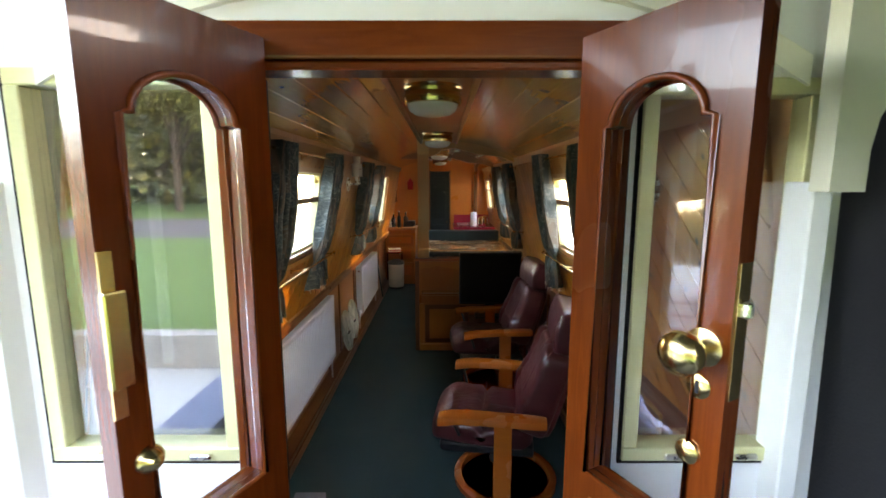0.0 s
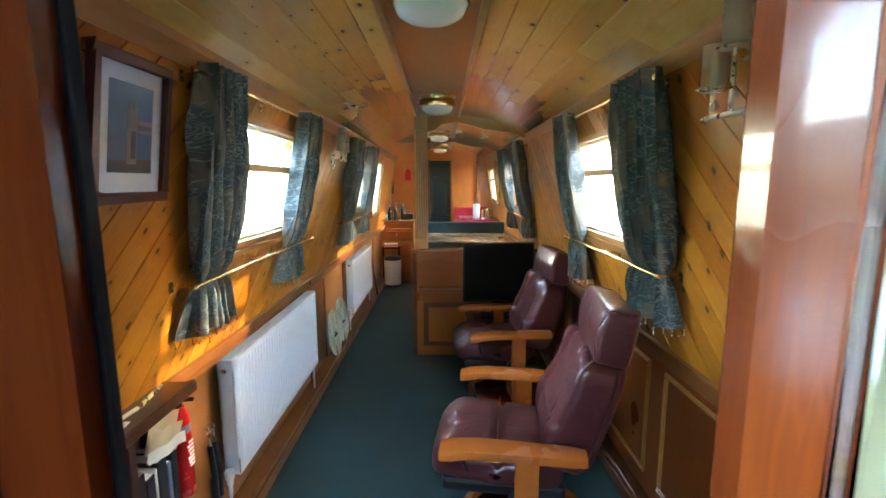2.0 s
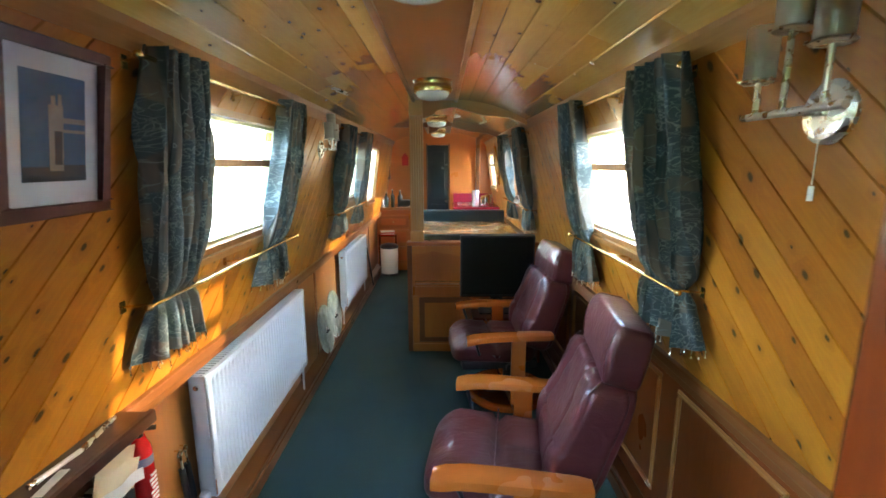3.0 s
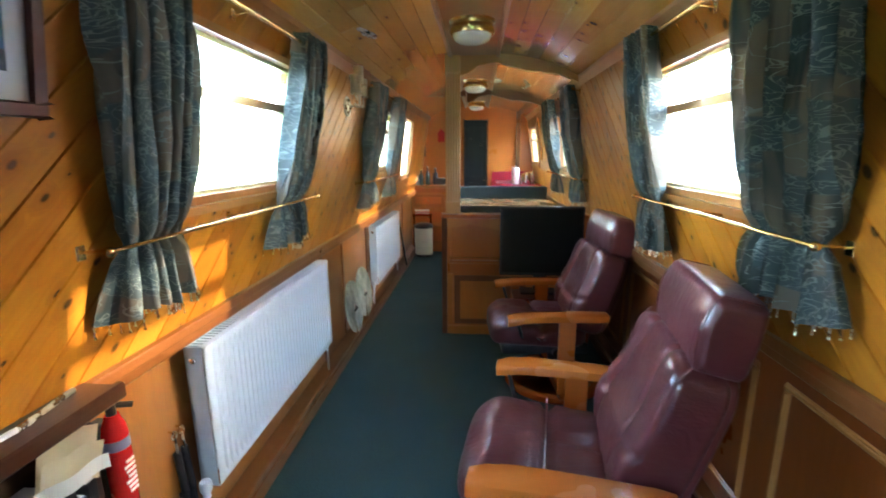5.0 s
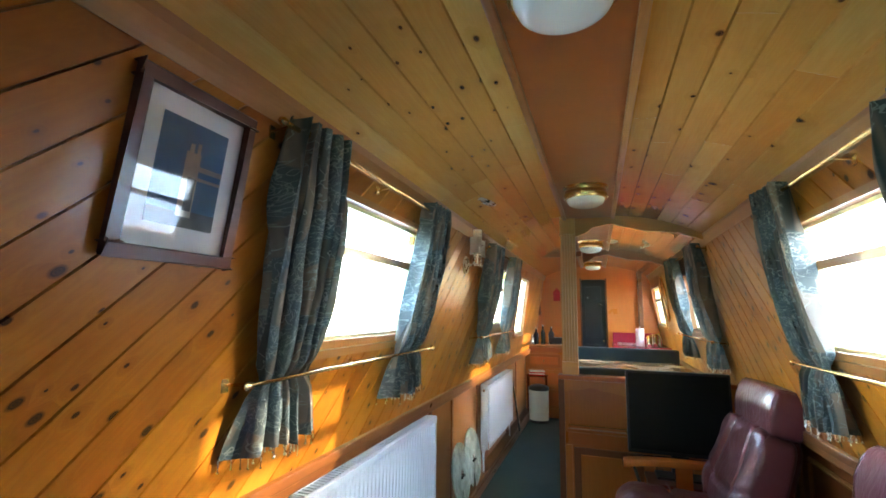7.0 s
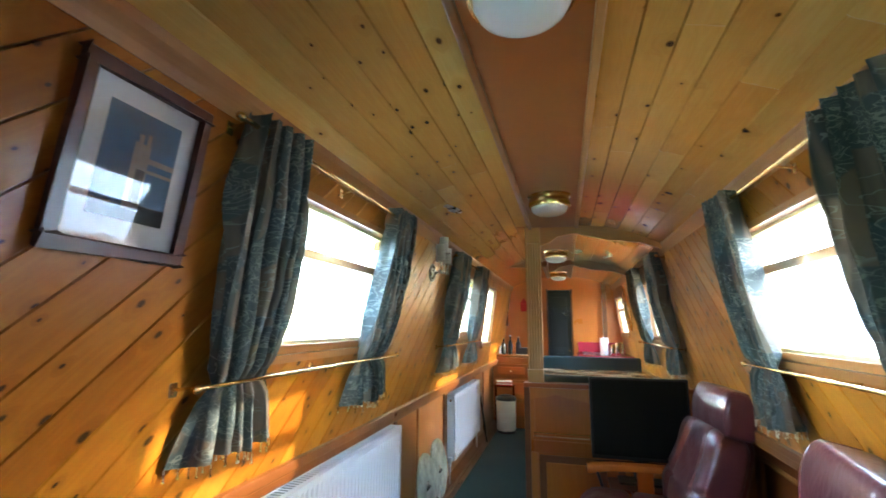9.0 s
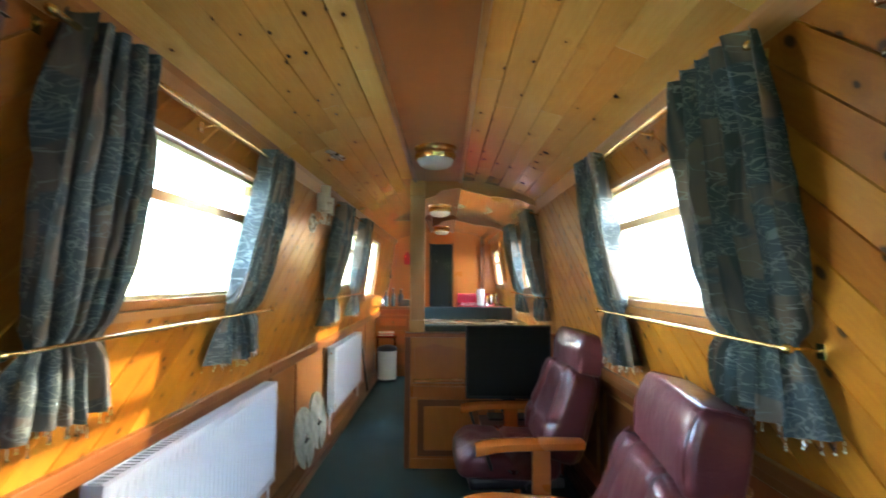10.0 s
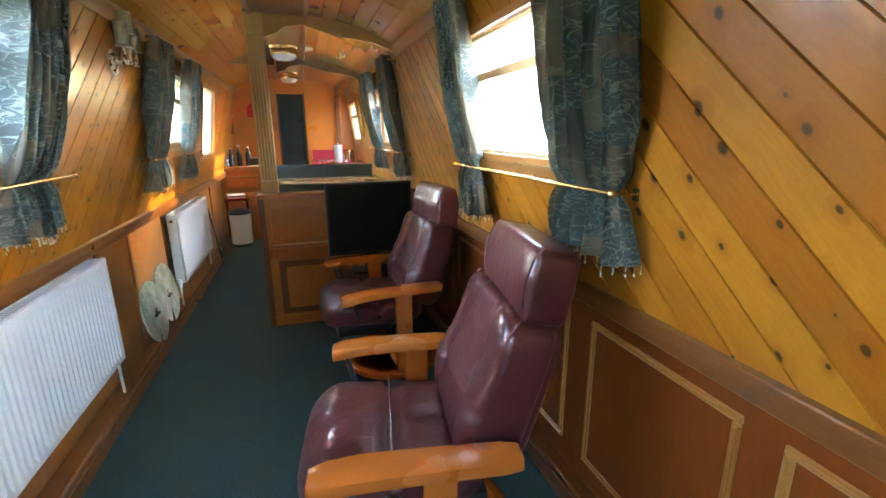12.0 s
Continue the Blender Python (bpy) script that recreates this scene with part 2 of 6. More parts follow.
def curtain_cloth():
    """Dark teal brocade with bands of brown and pale outlined leaves."""
    m = Mat("curtain_cloth")
    tc = m.n("TexCoord").outputs["UV"]
    v = m.n("Mapping", Vector=tc, Scale=(1, 1, 1)).outputs[0]
    warp = m.n("TexNoise", Vector=v, Scale=9.0, Detail=3.0).outputs["Color"]
    wv = m.n("VectorMath", i0=v, i1=m.n("VectorMath", i0=warp, i1=(0.09, 0.09, 0.0)).outputs[0]).outputs[0]
    vor = m.n("TexVoronoi", Vector=wv, Scale=4.2)
    vor.feature = "DISTANCE_TO_EDGE"
    veins = m.n("TexVoronoi", Vector=wv, Scale=13.0)
    veins.feature = "DISTANCE_TO_EDGE"
    patch = m.ramp(m.noise(v, 4.6, 2), (0.50, 0.0), (0.52, 1.0))
    band = m.ramp(m.noise(m.n("Mapping", Vector=tc, Scale=(24, 1.5, 1)).outputs[0], 1.0, 2), (0.44, 0.0), (0.55, 1.0))
    base = m.mix(band, (0.022, 0.033, 0.031), (0.150, 0.118, 0.080))
    base = m.mix(m.math("MULTIPLY", patch, 0.85), base, (0.030, 0.058, 0.060))
    line = m.math("MAXIMUM", m.math("MULTIPLY", m.math("LESS_THAN", vor.outputs["Distance"], 0.022), m.ramp(m.noise(v, 11.0, 1), (0.45, 0.0), (0.5, 1.0))),
                  m.math("MULTIPLY", m.math("LESS_THAN", veins.outputs["Distance"], 0.032), patch))
    col = m.mix(m.math("MULTIPLY", line, 0.62), base, (0.24, 0.27, 0.23))
    weave = m.noise(v, 320, 2)
    col = m.mix(0.35, col, m.mix(weave, (0.0, 0.0, 0.0), (0.035, 0.037, 0.033)), "ADD")
    m.set(Base_Color=col, Roughness=0.7)
    m.bump(m.math("MULTIPLY_ADD", line, 0.5, weave), 0.25, 0.003)
    thin = m.n("BsdfTranslucent", Color=m.mix(0.5, col, (0.10, 0.10, 0.07)))
    both = m.n("MixShader", Fac=0.12, i1=m.b.outputs[0], i2=thin.outputs[0])
    m.t.links.new(both.outputs[0], m.t.nodes["Material Output"].inputs[0])
    return m.m


def glass(name, col=(1, 1, 1), rough=0.0, ior=1.45):
    m = Mat(name)
    m.set(Base_Color=col, Roughness=rough, Transmission_Weight=1.0, IOR=ior)
    return m.m


def frosted(name):
    m = Mat(name)
    m.set(Base_Color=(0.80, 0.80, 0.70), Roughness=0.3, Transmission_Weight=0.95, IOR=1.3)
    return m.m


def slate():
    m = Mat("verdigris_disc")
    v = m.coords()
    a, b = m.noise(v, 9, 5, 0.6), m.noise(v, 45, 4)
    col = m.mix(m.ramp(a, (0.38, 0.0), (0.62, 1.0)), (0.26, 0.32, 0.27), (0.50, 0.56, 0.48))
    col = m.mix(m.math("MULTIPLY", m.ramp(b, (0.5, 0.0), (0.7, 1.0)), 0.5), col, (0.24, 0.22, 0.16))
    m.set(Base_Color=col, Roughness=0.5, Metallic=0.25)
    m.bump(b, 0.3, 0.004)
    return m.m


def grass_ground():
    m = Mat("grass")
    v = m.coords()
    a, b = m.noise(v, 2.2, 4), m.noise(v, 40, 4)
    f = m.math("MULTIPLY_ADD", b, 0.6, m.math("MULTIPLY", a, 0.4))
    m.set(Base_Color=m.mix(f, (0.045, 0.10, 0.018), (0.14, 0.24, 0.045)), Roughness=0.9)
    m.bump(b, 0.9, 0.05)
    return m.m


def foliage(name, dark, lite):
    m = Mat(name)
    r = m.n("NewGeometry").outputs["Random Per Island"]
    m.set(Base_Color=m.mix(r, dark, lite), Roughness=0.6, Transmission_Weight=0.0)
    return m.m


def water():
    m = Mat("water")
    v = m.coords()
    m.set(Base_Color=(0.02, 0.03, 0.025), Roughness=0.06, IOR=1.33)
    m.bump(m.noise(v, 3.5, 4), 0.25, 0.05)
    return m.m


M_CARPET, M_LEATHER, M_CLOTH, M_SLATE = carpet(), leather(), curtain_cloth(), slate()
M_GLASS, M_FROST = glass("window_glass"), frosted("frosted_glass")
M_GLASS_COATED = glass("coated_glass", ior=1.8)
M_GRASS, M_WATER = grass_ground(), water()
M_LEAF = foliage("autumn_leaves", (0.03, 0.05, 0.01), (0.17, 0.16, 0.03))
M_HEDGE = foliage("hedge_leaves", (0.02, 0.045, 0.012), (0.07, 0.12, 0.03))
M_BARK = plain("bark", (0.06, 0.045, 0.03), 0.9, vary=0.3, scale=9, bump=0.6)
M_ROAD = plain("road", (0.11, 0.095, 0.09), 0.85, vary=0.25, scale=3, bump=0.2)
M_BRICK = plain("brick", (0.36, 0.17, 0.085), 0.85, vary=0.2, scale=8, bump=0.3)
M_MORTAR = plain("mortar", (0.35, 0.31, 0.26), 0.9, vary=0.1)


# ---------------------------------------------------------------- mesh helpers
def mesh_of(bm, name, mat, smooth=None):
    me = bpy.data.meshes.new(name)
    bmesh.ops.recalc_face_normals(bm, faces=bm.faces)
    bm.to_mesh(me)
    bm.free()
    me.materials.append(mat)
    if smooth is not None:
        me.shade_smooth()
        if smooth < 180:
            me.set_sharp_from_angle(angle=radians(smooth))
    return me


def part(name, bm, mat, parent=None, label="", smooth=None):
    """One mesh object from a bmesh in world coordinates, under a thing or a part."""
    ob = new(name, mesh_of(bm, name, mat, smooth))
    if parent is not None:
        ob.parent = parent
        ob.matrix_parent_inverse = inv(parent)
    if label:
        tagged(ob, label)
    return ob


def inv(ob):
    m = Matrix.Identity(4)
    chain = []
    while ob is not None:
        chain.append(ob)
        ob = ob.parent
    for o in reversed(chain):
        m = m @ o.matrix_parent_inverse @ o.matrix_basis if o.parent else m @ o.matrix_basis
    return m.inverted()


def thing(name, at, label, category, group=""):
    ob = new(name)
    ob.empty_display_size = 0.1
    ob.location = at
    return tagged(ob, label, category, group)


def setting(name, bm, mat, label, category, smooth=None):
    return tagged(new(name, mesh_of(bm, name, mat, smooth)), label, category, kind="structure")


def box(x0, x1, y0, y1, z0, z1, bevel=0.0, seg=1, bm=None):
    own = bmesh.new()
    bmesh.ops.create_cube(own, size=1, matrix=Matrix.LocRotScale(((x0 + x1) / 2, (y0 + y1) / 2, (z0 + z1) / 2), None, (abs(x1 - x0), abs(y1 - y0), abs(z1 - z0))))
    if bevel:
        bmesh.ops.bevel(own, geom=own.edges[:], offset=bevel, segments=seg, affect="EDGES", profile=0.6)
    return join(bm, own)


def join(bm, own):
    if bm is None:
        return own
    me = bpy.data.meshes.new("tmp")
    own.to_mesh(me)
    own.free()
    bm.from_mesh(me)
    bpy.data.meshes.remove(me)
    return bm


def rod(a, b, r, seg=12, r2=None, bm=None):
    a, b = Vector(a), Vector(b)
    own = bmesh.new()
    q = (b - a).to_track_quat("Z", "Y").to_matrix().to_4x4()
    bmesh.ops.create_cone(own, cap_ends=True, segments=seg, radius1=r, radius2=r if r2 is None else r2, depth=(b - a).length, matrix=Matrix.Translation((a + b) / 2) @ q)
    return join(bm, own)


def lathe(profile, m, seg=24, bm=None):
    """Turn (radius, height) pairs round the z axis of the pose m."""
    own = bmesh.new()
    rings = [[own.verts.new(m @ Vector((r * math.cos(2 * math.pi * k / seg), r * math.sin(2 * math.pi * k / seg), h))) for k in range(seg)] for r, h in profile]
    for a, b in zip(rings, rings[1:]):
        for k in range(seg):
            own.faces.new((a[k], a[(k + 1) % seg], b[(k + 1) % seg], b[k]))
    for ring, (r, h) in ((rings[0], profile[0]), (rings[-1], profile[-1])):
        if r > 1e-5:
            own.faces.new(ring)
    bmesh.ops.remove_doubles(own, verts=own.verts, dist=1e-5)
    return join(bm, own)


def sweep(points, r, seg=8, bm=None, closed=False):
    """A round tube along points."""
    own = bmesh.new()
    pts = [Vector(p) for p in points]
    rings = []
    for i, p in enumerate(pts):
        a = pts[i - 1] if i or closed else p
        b = pts[(i + 1) % len(pts)] if i + 1 < len(pts) or closed else p
        q = (b - a).to_track_quat("Z", "Y")
        rings.append([own.verts.new(p + q @ Vector((r * math.cos(2 * math.pi * k / seg), r * math.sin(2 * math.pi * k / seg), 0))) for k in range(seg)])
    pairs = list(zip(rings, rings[1:])) + ([(rings[-1], rings[0])] if closed else [])
    for a, b in pairs:
        for k in range(seg):
            own.faces.new((a[k], a[(k + 1) % seg], b[(k + 1) % seg], b[k]))
    if not closed:
        own.faces.new(rings[0]), own.faces.new(rings[-1])
    return join(bm, own)


def extrude(outline, axis, a, b, bm=None):
    """A prism: outline of 2D points in the two other axes, from a to b along axis."""
    own = bmesh.new()

    def at(p, d):
        c = list(p)
        c.insert("xyz".index(axis), d)
        return own.verts.new(c)
    lo, hi = [at(p, a) for p in outline], [at(p, b) for p in outline]
    own.faces.new(lo), own.faces.new(hi)
    for k in range(len(lo)):
        own.faces.new((lo[k], lo[(k + 1) % len(lo)], hi[(k + 1) % len(lo)], hi[k]))
    return join(bm, own)


def moved(bm, m):
    bmesh.ops.transform(bm, matrix=m, verts=bm.verts)
    return bm


# ---------------------------------------------------------------- plan
Y0, Y1 = 1.16, 8.30            # bulkhead, end wall
CAP_Z, TOP_Z = 0.90, 1.93      # foot and head of the boarded sides
CEIL_Z = 2.105


def half(z, side):
    """Half width of the cabin: the sides lean in."""
    return (0.835 if side < 0 else 0.860) - 0.14 * (z - 1.2)


def ceil_z(x):
    return CEIL_Z - 0.165 * abs(x / 0.74) ** 2.5


def side_block(side, y0, y1, z0, z1, d0, d1, bm=None):
    """A block that leans with the side; d is the depth into the wall."""
    own = bmesh.new()
    v = {}
    for i, y in enumerate((y0, y1)):
        for j, z in enumerate((z0, z1)):
            for k, d in enumerate((d0, d1)):
                v[i, j, k] = own.verts.new((side * (half(z, side) + d), y, z))
    for f in (((0, 0, 0), (0, 0, 1), (0, 1, 1), (0, 1, 0)), ((1, 0, 0), (1, 0, 1), (1, 1, 1), (1, 1, 0)), ((0, 0, 0), (1, 0, 0), (1, 0, 1), (0, 0, 1)),
              ((0, 1, 0), (1, 1, 0), (1, 1, 1), (0, 1, 1)), ((0, 0, 0), (1, 0, 0), (1, 1, 0), (0, 1, 0)), ((0, 0, 1), (1, 0, 1), (1, 1, 1), (0, 1, 1))):
        own.faces.new([v[c] for c in f])
    return join(bm, own)


# windows: side, y0, y1, z0, z1
WINDOWS = [(-1, 2.36, 3.24, 1.27, 1.80), (-1, 4.78, 5.50, 1.27, 1.80), (-1, 6.16, 6.78, 1.14, 1.81),
           (1, 2.44, 3.34, 1.25, 1.77), (1, 4.90, 5.72, 1.25, 1.77), (1, 7.35, 8.1, 1.25, 1.77)]


def regions(side):
    """Rectangles (y0, y1, z0, z1) of a side between its windows."""
    out, y = [], Y0 + 0.06
    for s, a, b, c, d in WINDOWS:
        if s == side:
            out += [(y, a, CAP_Z, TOP_Z), (a, b, CAP_Z, c), (a, b, d, TOP_Z)]
            y = b
    return out + [(y, Y1, CAP_Z, TOP_Z)]


# structure
floor = setting("floor", box(-0.93, 0.98, Y0, Y1, -0.05, 0.0), M_CARPET, "dark green-blue short pile carpet, slightly worn", "floor")
walls = {}
for side, nm in ((-1, "wall_left"), (1, "wall_right")):
    bm = bmesh.new()
    for y0, y1, z0, z1 in regions(side):
        side_block(side, y0, y1, z0, z1, 0.012, 0.075, bm)
    walls[side] = setting(nm, bm, M_PLY, "cabin side lined with diagonal varnished knotty pine boards", "wall")
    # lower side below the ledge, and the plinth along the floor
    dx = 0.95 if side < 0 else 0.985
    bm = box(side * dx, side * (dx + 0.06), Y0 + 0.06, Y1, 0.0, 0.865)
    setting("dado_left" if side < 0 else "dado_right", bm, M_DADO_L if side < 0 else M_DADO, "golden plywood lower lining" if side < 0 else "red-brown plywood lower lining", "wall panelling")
    px = 0.86 if side < 0 else 0.92
    bm = box(side * px, side * dx, Y0 + 0.06, Y1, 0.0, 0.095, 0.006)
    box(side * (px - 0.012), side * px, Y0 + 0.06, Y1, 0.0, 0.07, 0.004, 1, bm)
    setting("baseboard_left" if side < 0 else "baseboard_right", bm, M_RAIL, "varnished timber plinth boxed along the floor", "baseboard")
    bm = box(side * (half(0.9, side) - 0.022), side * (dx + 0.06), Y0 + 0.06, Y1, 0.865, CAP_Z, 0.006, 2)
    box(side * (half(0.9, side) - 0.010), side * (half(0.9, side) + 0.012), Y0 + 0.06, Y1, 0.83, 0.864, 0.005, 1, bm)
    setting("trim_ledge_left" if side < 0 else "trim_ledge_right", bm, M_RAIL, "varnished timber capping ledge along the side", "trim")
    # cornice
    hx = half(TOP_Z, side)
    bm = extrude([(side * (hx + 0.02), 1.93 + 0.01), (side * (hx - 0.03), 1.955), (side * (hx - 0.026), 1.93), (side * (hx - 0.008), 1.905), (side * (hx + 0.004), 1.885), (side * (hx + 0.02), 1.885)], "y", Y0 + 0.06, Y1)
    setting("trim_cornice_left" if side < 0 else "trim_cornice_right", bm, M_TRIM, "golden pine cornice moulding under the ceiling", "trim")

# ceiling: one mesh of boards with grooves, and a backing
bm = bmesh.new()
edges = [0.175 + 0.0925 * k for k in range(7)]
edges[-1] = 0.76


def ceil_board(bm, a, b, y0, y1):
    g = 0.003
    prof = [(a, 0.007), (a + g, 0.0), (a + (b - a) * 0.35, 0.0), (a + (b - a) * 0.65, 0.0), (b - g, 0.0), (b, 0.007)]
    lo = [bm.verts.new((x, y0, ceil_z(x) + d)) for x, d in prof]
    hi = [bm.verts.new((x, y1, ceil_z(x) + d)) for x, d in prof]
    for k in range(len(prof) - 1):
        bm.faces.new((lo[k], lo[k + 1], hi[k + 1], hi[k]))


rng = random.Random(11)
for a, b in zip(edges, edges[1:]):
    for s in (-1, 1):
        lo, hi = sorted((s * a, s * b))
        y = Y0 + 0.06
        while y < Y1 - 0.01:
            e = min(Y1, y + 1.0 + 1.3 * rng.random())
            e = Y1 if Y1 - e < 0.4 else e
            ceil_board(bm, lo, hi, y, e - 0.0004)
            y = e
setting("ceiling", bm, M_CEIL, "varnished pine board ceiling, glossy and knotty", "ceiling")
bm = bmesh.new()
for k in range(-8, 8):
    x0, x1 = k * 0.1, (k + 1) * 0.1
    z0, z1 = ceil_z(x0) + 0.012, ceil_z(x1) + 0.012
    extrude([(x0, z0), (x1, z1), (x1, z1 + 0.06), (x0, z0 + 0.06)], "y", Y0 - 0.02, Y1 + 0.06, bm)
setting("roof", bm, M_CREAM, "steel cabin roof above the ceiling boards", "roof")
setting("ceiling_panel", box(-0.162, 0.162, Y0 + 0.06, Y1, 2.094, 2.102), M_CEIL_PLY, "red-brown varnished plywood strip along the ceiling", "ceiling")
for nm, x in (("trim_ceiling_left", -0.168), ("trim_ceiling_right", 0.168)):
    setting(nm, box(x - 0.013, x + 0.013, Y0 + 0.06, Y1, 2.080, 2.104, 0.005, 2), M_TRIM, "light pine bead along the ceiling", "trim")

# front bulkhead with the doorway and two side windows, end wall
BW = [(-0.88, -0.435, 1.065, 1.955), (0.465, 0.85, 1.065, 1.935)]
OPX0, OPX1, OPZ = -0.385, 0.385, 1.98
bm = bmesh.new()
for x0, x1, z0, z1 in ((-1.15, OPX0, -0.3, BW[0][2]), (-1.15, BW[0][0], BW[0][2], 2.5), (BW[0][1], OPX0, BW[0][2], 2.5), (BW[0][0], BW[0][1], BW[0][3], 2.5),
                       (OPX0, OPX1, OPZ, 2.5), (OPX1, 1.2, -0.3, BW[1][2]), (BW[1][1], 1.2, BW[1][2], 2.5), (OPX1, BW[1][0], BW[1][2], 2.5), (BW[1][0], BW[1][1], BW[1][3], 2.5), (OPX0, OPX1, -0.3, 0.32)):
    box(x0, x1, Y0, Y0 + 0.035, z0, z1, bm=bm)
setting("wall_front", bm, M_WHITE, "white painted front bulkhead outside, with doorway", "wall")
bm = bmesh.new()
for x0, x1, z0, z1 in ((-0.95, OPX0, 0, BW[0][2]), (-0.95, BW[0][0], BW[0][2], 2.14), (BW[0][1], OPX0, BW[0][2], 2.14), (BW[0][0], BW[0][1], BW[0][3], 2.14),
                       (OPX0, OPX1, OPZ, 2.14), (OPX1, 1.0, 0, BW[1][2]), (BW[1][1], 1.0, BW[1][2], 2.14), (OPX1, BW[1][0], BW[1][2], 2.14), (BW[1][0], BW[1][1], BW[1][3], 2.14), (OPX0, OPX1, 0, 0.32)):
    box(x0, x1, Y0 + 0.037, Y0 + 0.06, z0, z1, bm=bm)
setting("wall_front_lining", bm, M_DADO_L, "varnished ply lining inside the front bulkhead", "wall")
bm = bmesh.new()
for x0, x1, z0, z1 in ((-1.0, -0.19, 0, 2.2), (-0.19, 0.16, 1.905, 2.2), (0.16, 1.0, 0, 2.2)):
    box(x0, x1, Y1, Y1 + 0.06, z0, z1, bm=bm)
box(-0.35, 0.35, Y1 + 0.062, Y1 + 0.10, 0, 2.1, bm=bm)
setting("wall_end", bm, M_ORANGE, "warm orange varnished wooden end wall", "wall")


# ---------------------------------------------------------------- windows in the sides
def side_window(nm, side, y0, y1, z0, z1, transom):
    f = 0.026
    bm = bmesh.new()
    for a, b, c, d in ((y0, y1, z0, z0 + f), (y0, y1, z1 - f, z1), (y0, y0 + f, z0 + f, z1 - f), (y1 - f, y1, z0 + f, z1 - f)):
        side_block(side, a, b, c, d, -0.014, 0.03, bm)
    w = setting(nm, bm, M_TRIM, "boat window in a golden pine surround", "window")
    bm = bmesh.new()
    g = 0.014
    for a, b, c, d in ((y0 + f, y1 - f, z0 + f, z0 + f + g), (y0 + f, y1 - f, z1 - f - g, z1 - f), (y0 + f, y0 + f + g, z0 + f + g, z1 - f - g), (y1 - f - g, y1 - f, z0 + f + g, z1 - f - g)):
        side_block(side, a, b, c, d, 0.02, 0.07, bm)
    part("window_frame", bm, M_ALU, w, "cream aluminium frame")
    if transom:
        part("transom", side_block(side, y0 + f + g, y1 - f - g, transom - 0.016, transom + 0.016, 0.005, 0.06), M_TRIM, w)
        pane = side_block(side, y0 + f + g, y1 - f - g, z0 + f + g, transom - 0.016, 0.045, 0.049)
        p = part("pane", pane, M_GLASS, w)
        p.visible_shadow = False
        p = part("pane", side_block(side, y0 + f + g, y1 - f - g, transom + 0.016, z1 - f - g, 0.045, 0.049), M_GLASS, w)
        p.visible_shadow = False
        part("catch", side_block(side, y1 - f - g - 0.05, y1 - f - g - 0.035, z1 - f - g - 0.05, z1 - f - g - 0.01, 0.015, 0.04), M_BRASS, w, "small brass catch")
    else:
        p = part("pane", side_block(side, y0 + f + g, y1 - f - g, z0 + f + g, z1 - f - g, 0.045, 0.049), M_GLASS, w)
        p.visible_shadow = False
    part("window_sill", side_block(side, y0 - 0.01, y1 + 0.01, z0 - 0.028, z0 - 0.002, -0.03, 0.012), M_TRIM, w)
    return w


for k, (s, a, b, c, d) in enumerate(WINDOWS):
    side_window(f"window_{k + 1}", s, a, b, c, d, 0 if k == 2 else c + 0.335)


# ---------------------------------------------------------------- front bulkhead windows, doorway and doors
for k, (x0, x1, z0, z1) in enumerate(BW):
    f = 0.035
    bm = bmesh.new()
    for a, b, c, d in ((x0, x1, z0, z0 + f), (x0, x1, z1 - f, z1), (x0, x0 + f, z0 + f, z1 - f), (x1 - f, x1, z0 + f, z1 - f)):
        box(a, b, Y0 - 0.012, Y0 + 0.05, c, d, 0.003, 1, bm)
    w = setting(f"window_{k + 7}", bm, M_ALU, "tall side window beside the doors in a cream aluminium frame", "window")
    bm = bmesh.new()
    for a, b, c, d in ((x0 - 0.008, x1 + 0.008, z0 - 0.008, z0), (x0 - 0.008, x0, z0, z1), (x1, x1 + 0.008, z0, z1)):
        box(a, b, Y0 - 0.006, Y0, c, d, bm=bm)
    part("seal", bm, M_RUBBER, w, "black rubber seal")
    p = part("pane", box(x0 + f, x1 - f, Y0 + 0.018, Y0 + 0.022, z0 + f, z1 - f), M_GLASS_COATED, w)
    p.visible_shadow = False
    p = part("pane", box(x0 + f, x1 - f, Y0 + 0.034, Y0 + 0.038, z0 + f, z1 - f), M_GLASS_COATED, w)
    p.visible_shadow = False
    for x in (x0 + 0.1, x1 - 0.12):
        part("stay", box(x, x + 0.05, Y0 - 0.022, Y0 - 0.012, z0 + 0.008, z0 + 0.022, 0.003), M_STEEL, w)

bm = box(OPX0 - 0.045, OPX1 + 0.03, Y0 - 0.028, Y0, OPZ - 0.012, OPZ + 0.062, 0.006, 2)
box(OPX0 + 0.0, OPX1 - 0.0, Y0 - 0.01, Y0 + 0.07, OPZ - 0.03, OPZ - 0.012, 0.004, 1, bm)
setting("trim_lintel", bm, M_MAHOG_X, "varnished mahogany lintel over the doorway", "door frame")
for nm, x0, x1 in (("trim_jamb_left", OPX0 - 0.002, OPX0 + 0.026), ("trim_jamb_right", OPX1 - 0.026, OPX1 + 0.002)):
    bm = box(x0, x1, Y0 - 0.03, Y0 + 0.065, 0.32, OPZ - 0.03, 0.004, 2)
    setting(nm, bm, M_MAHOG, "varnished mahogany door jamb", "door frame")
setting("trim_door_stop", box(OPX0 + 0.026, OPX0 + 0.034, Y0 + 0.042, Y0 + 0.063, 0.32, OPZ - 0.035, 0.002), M_RUBBER, "black weather strip on the door jamb", "door frame")


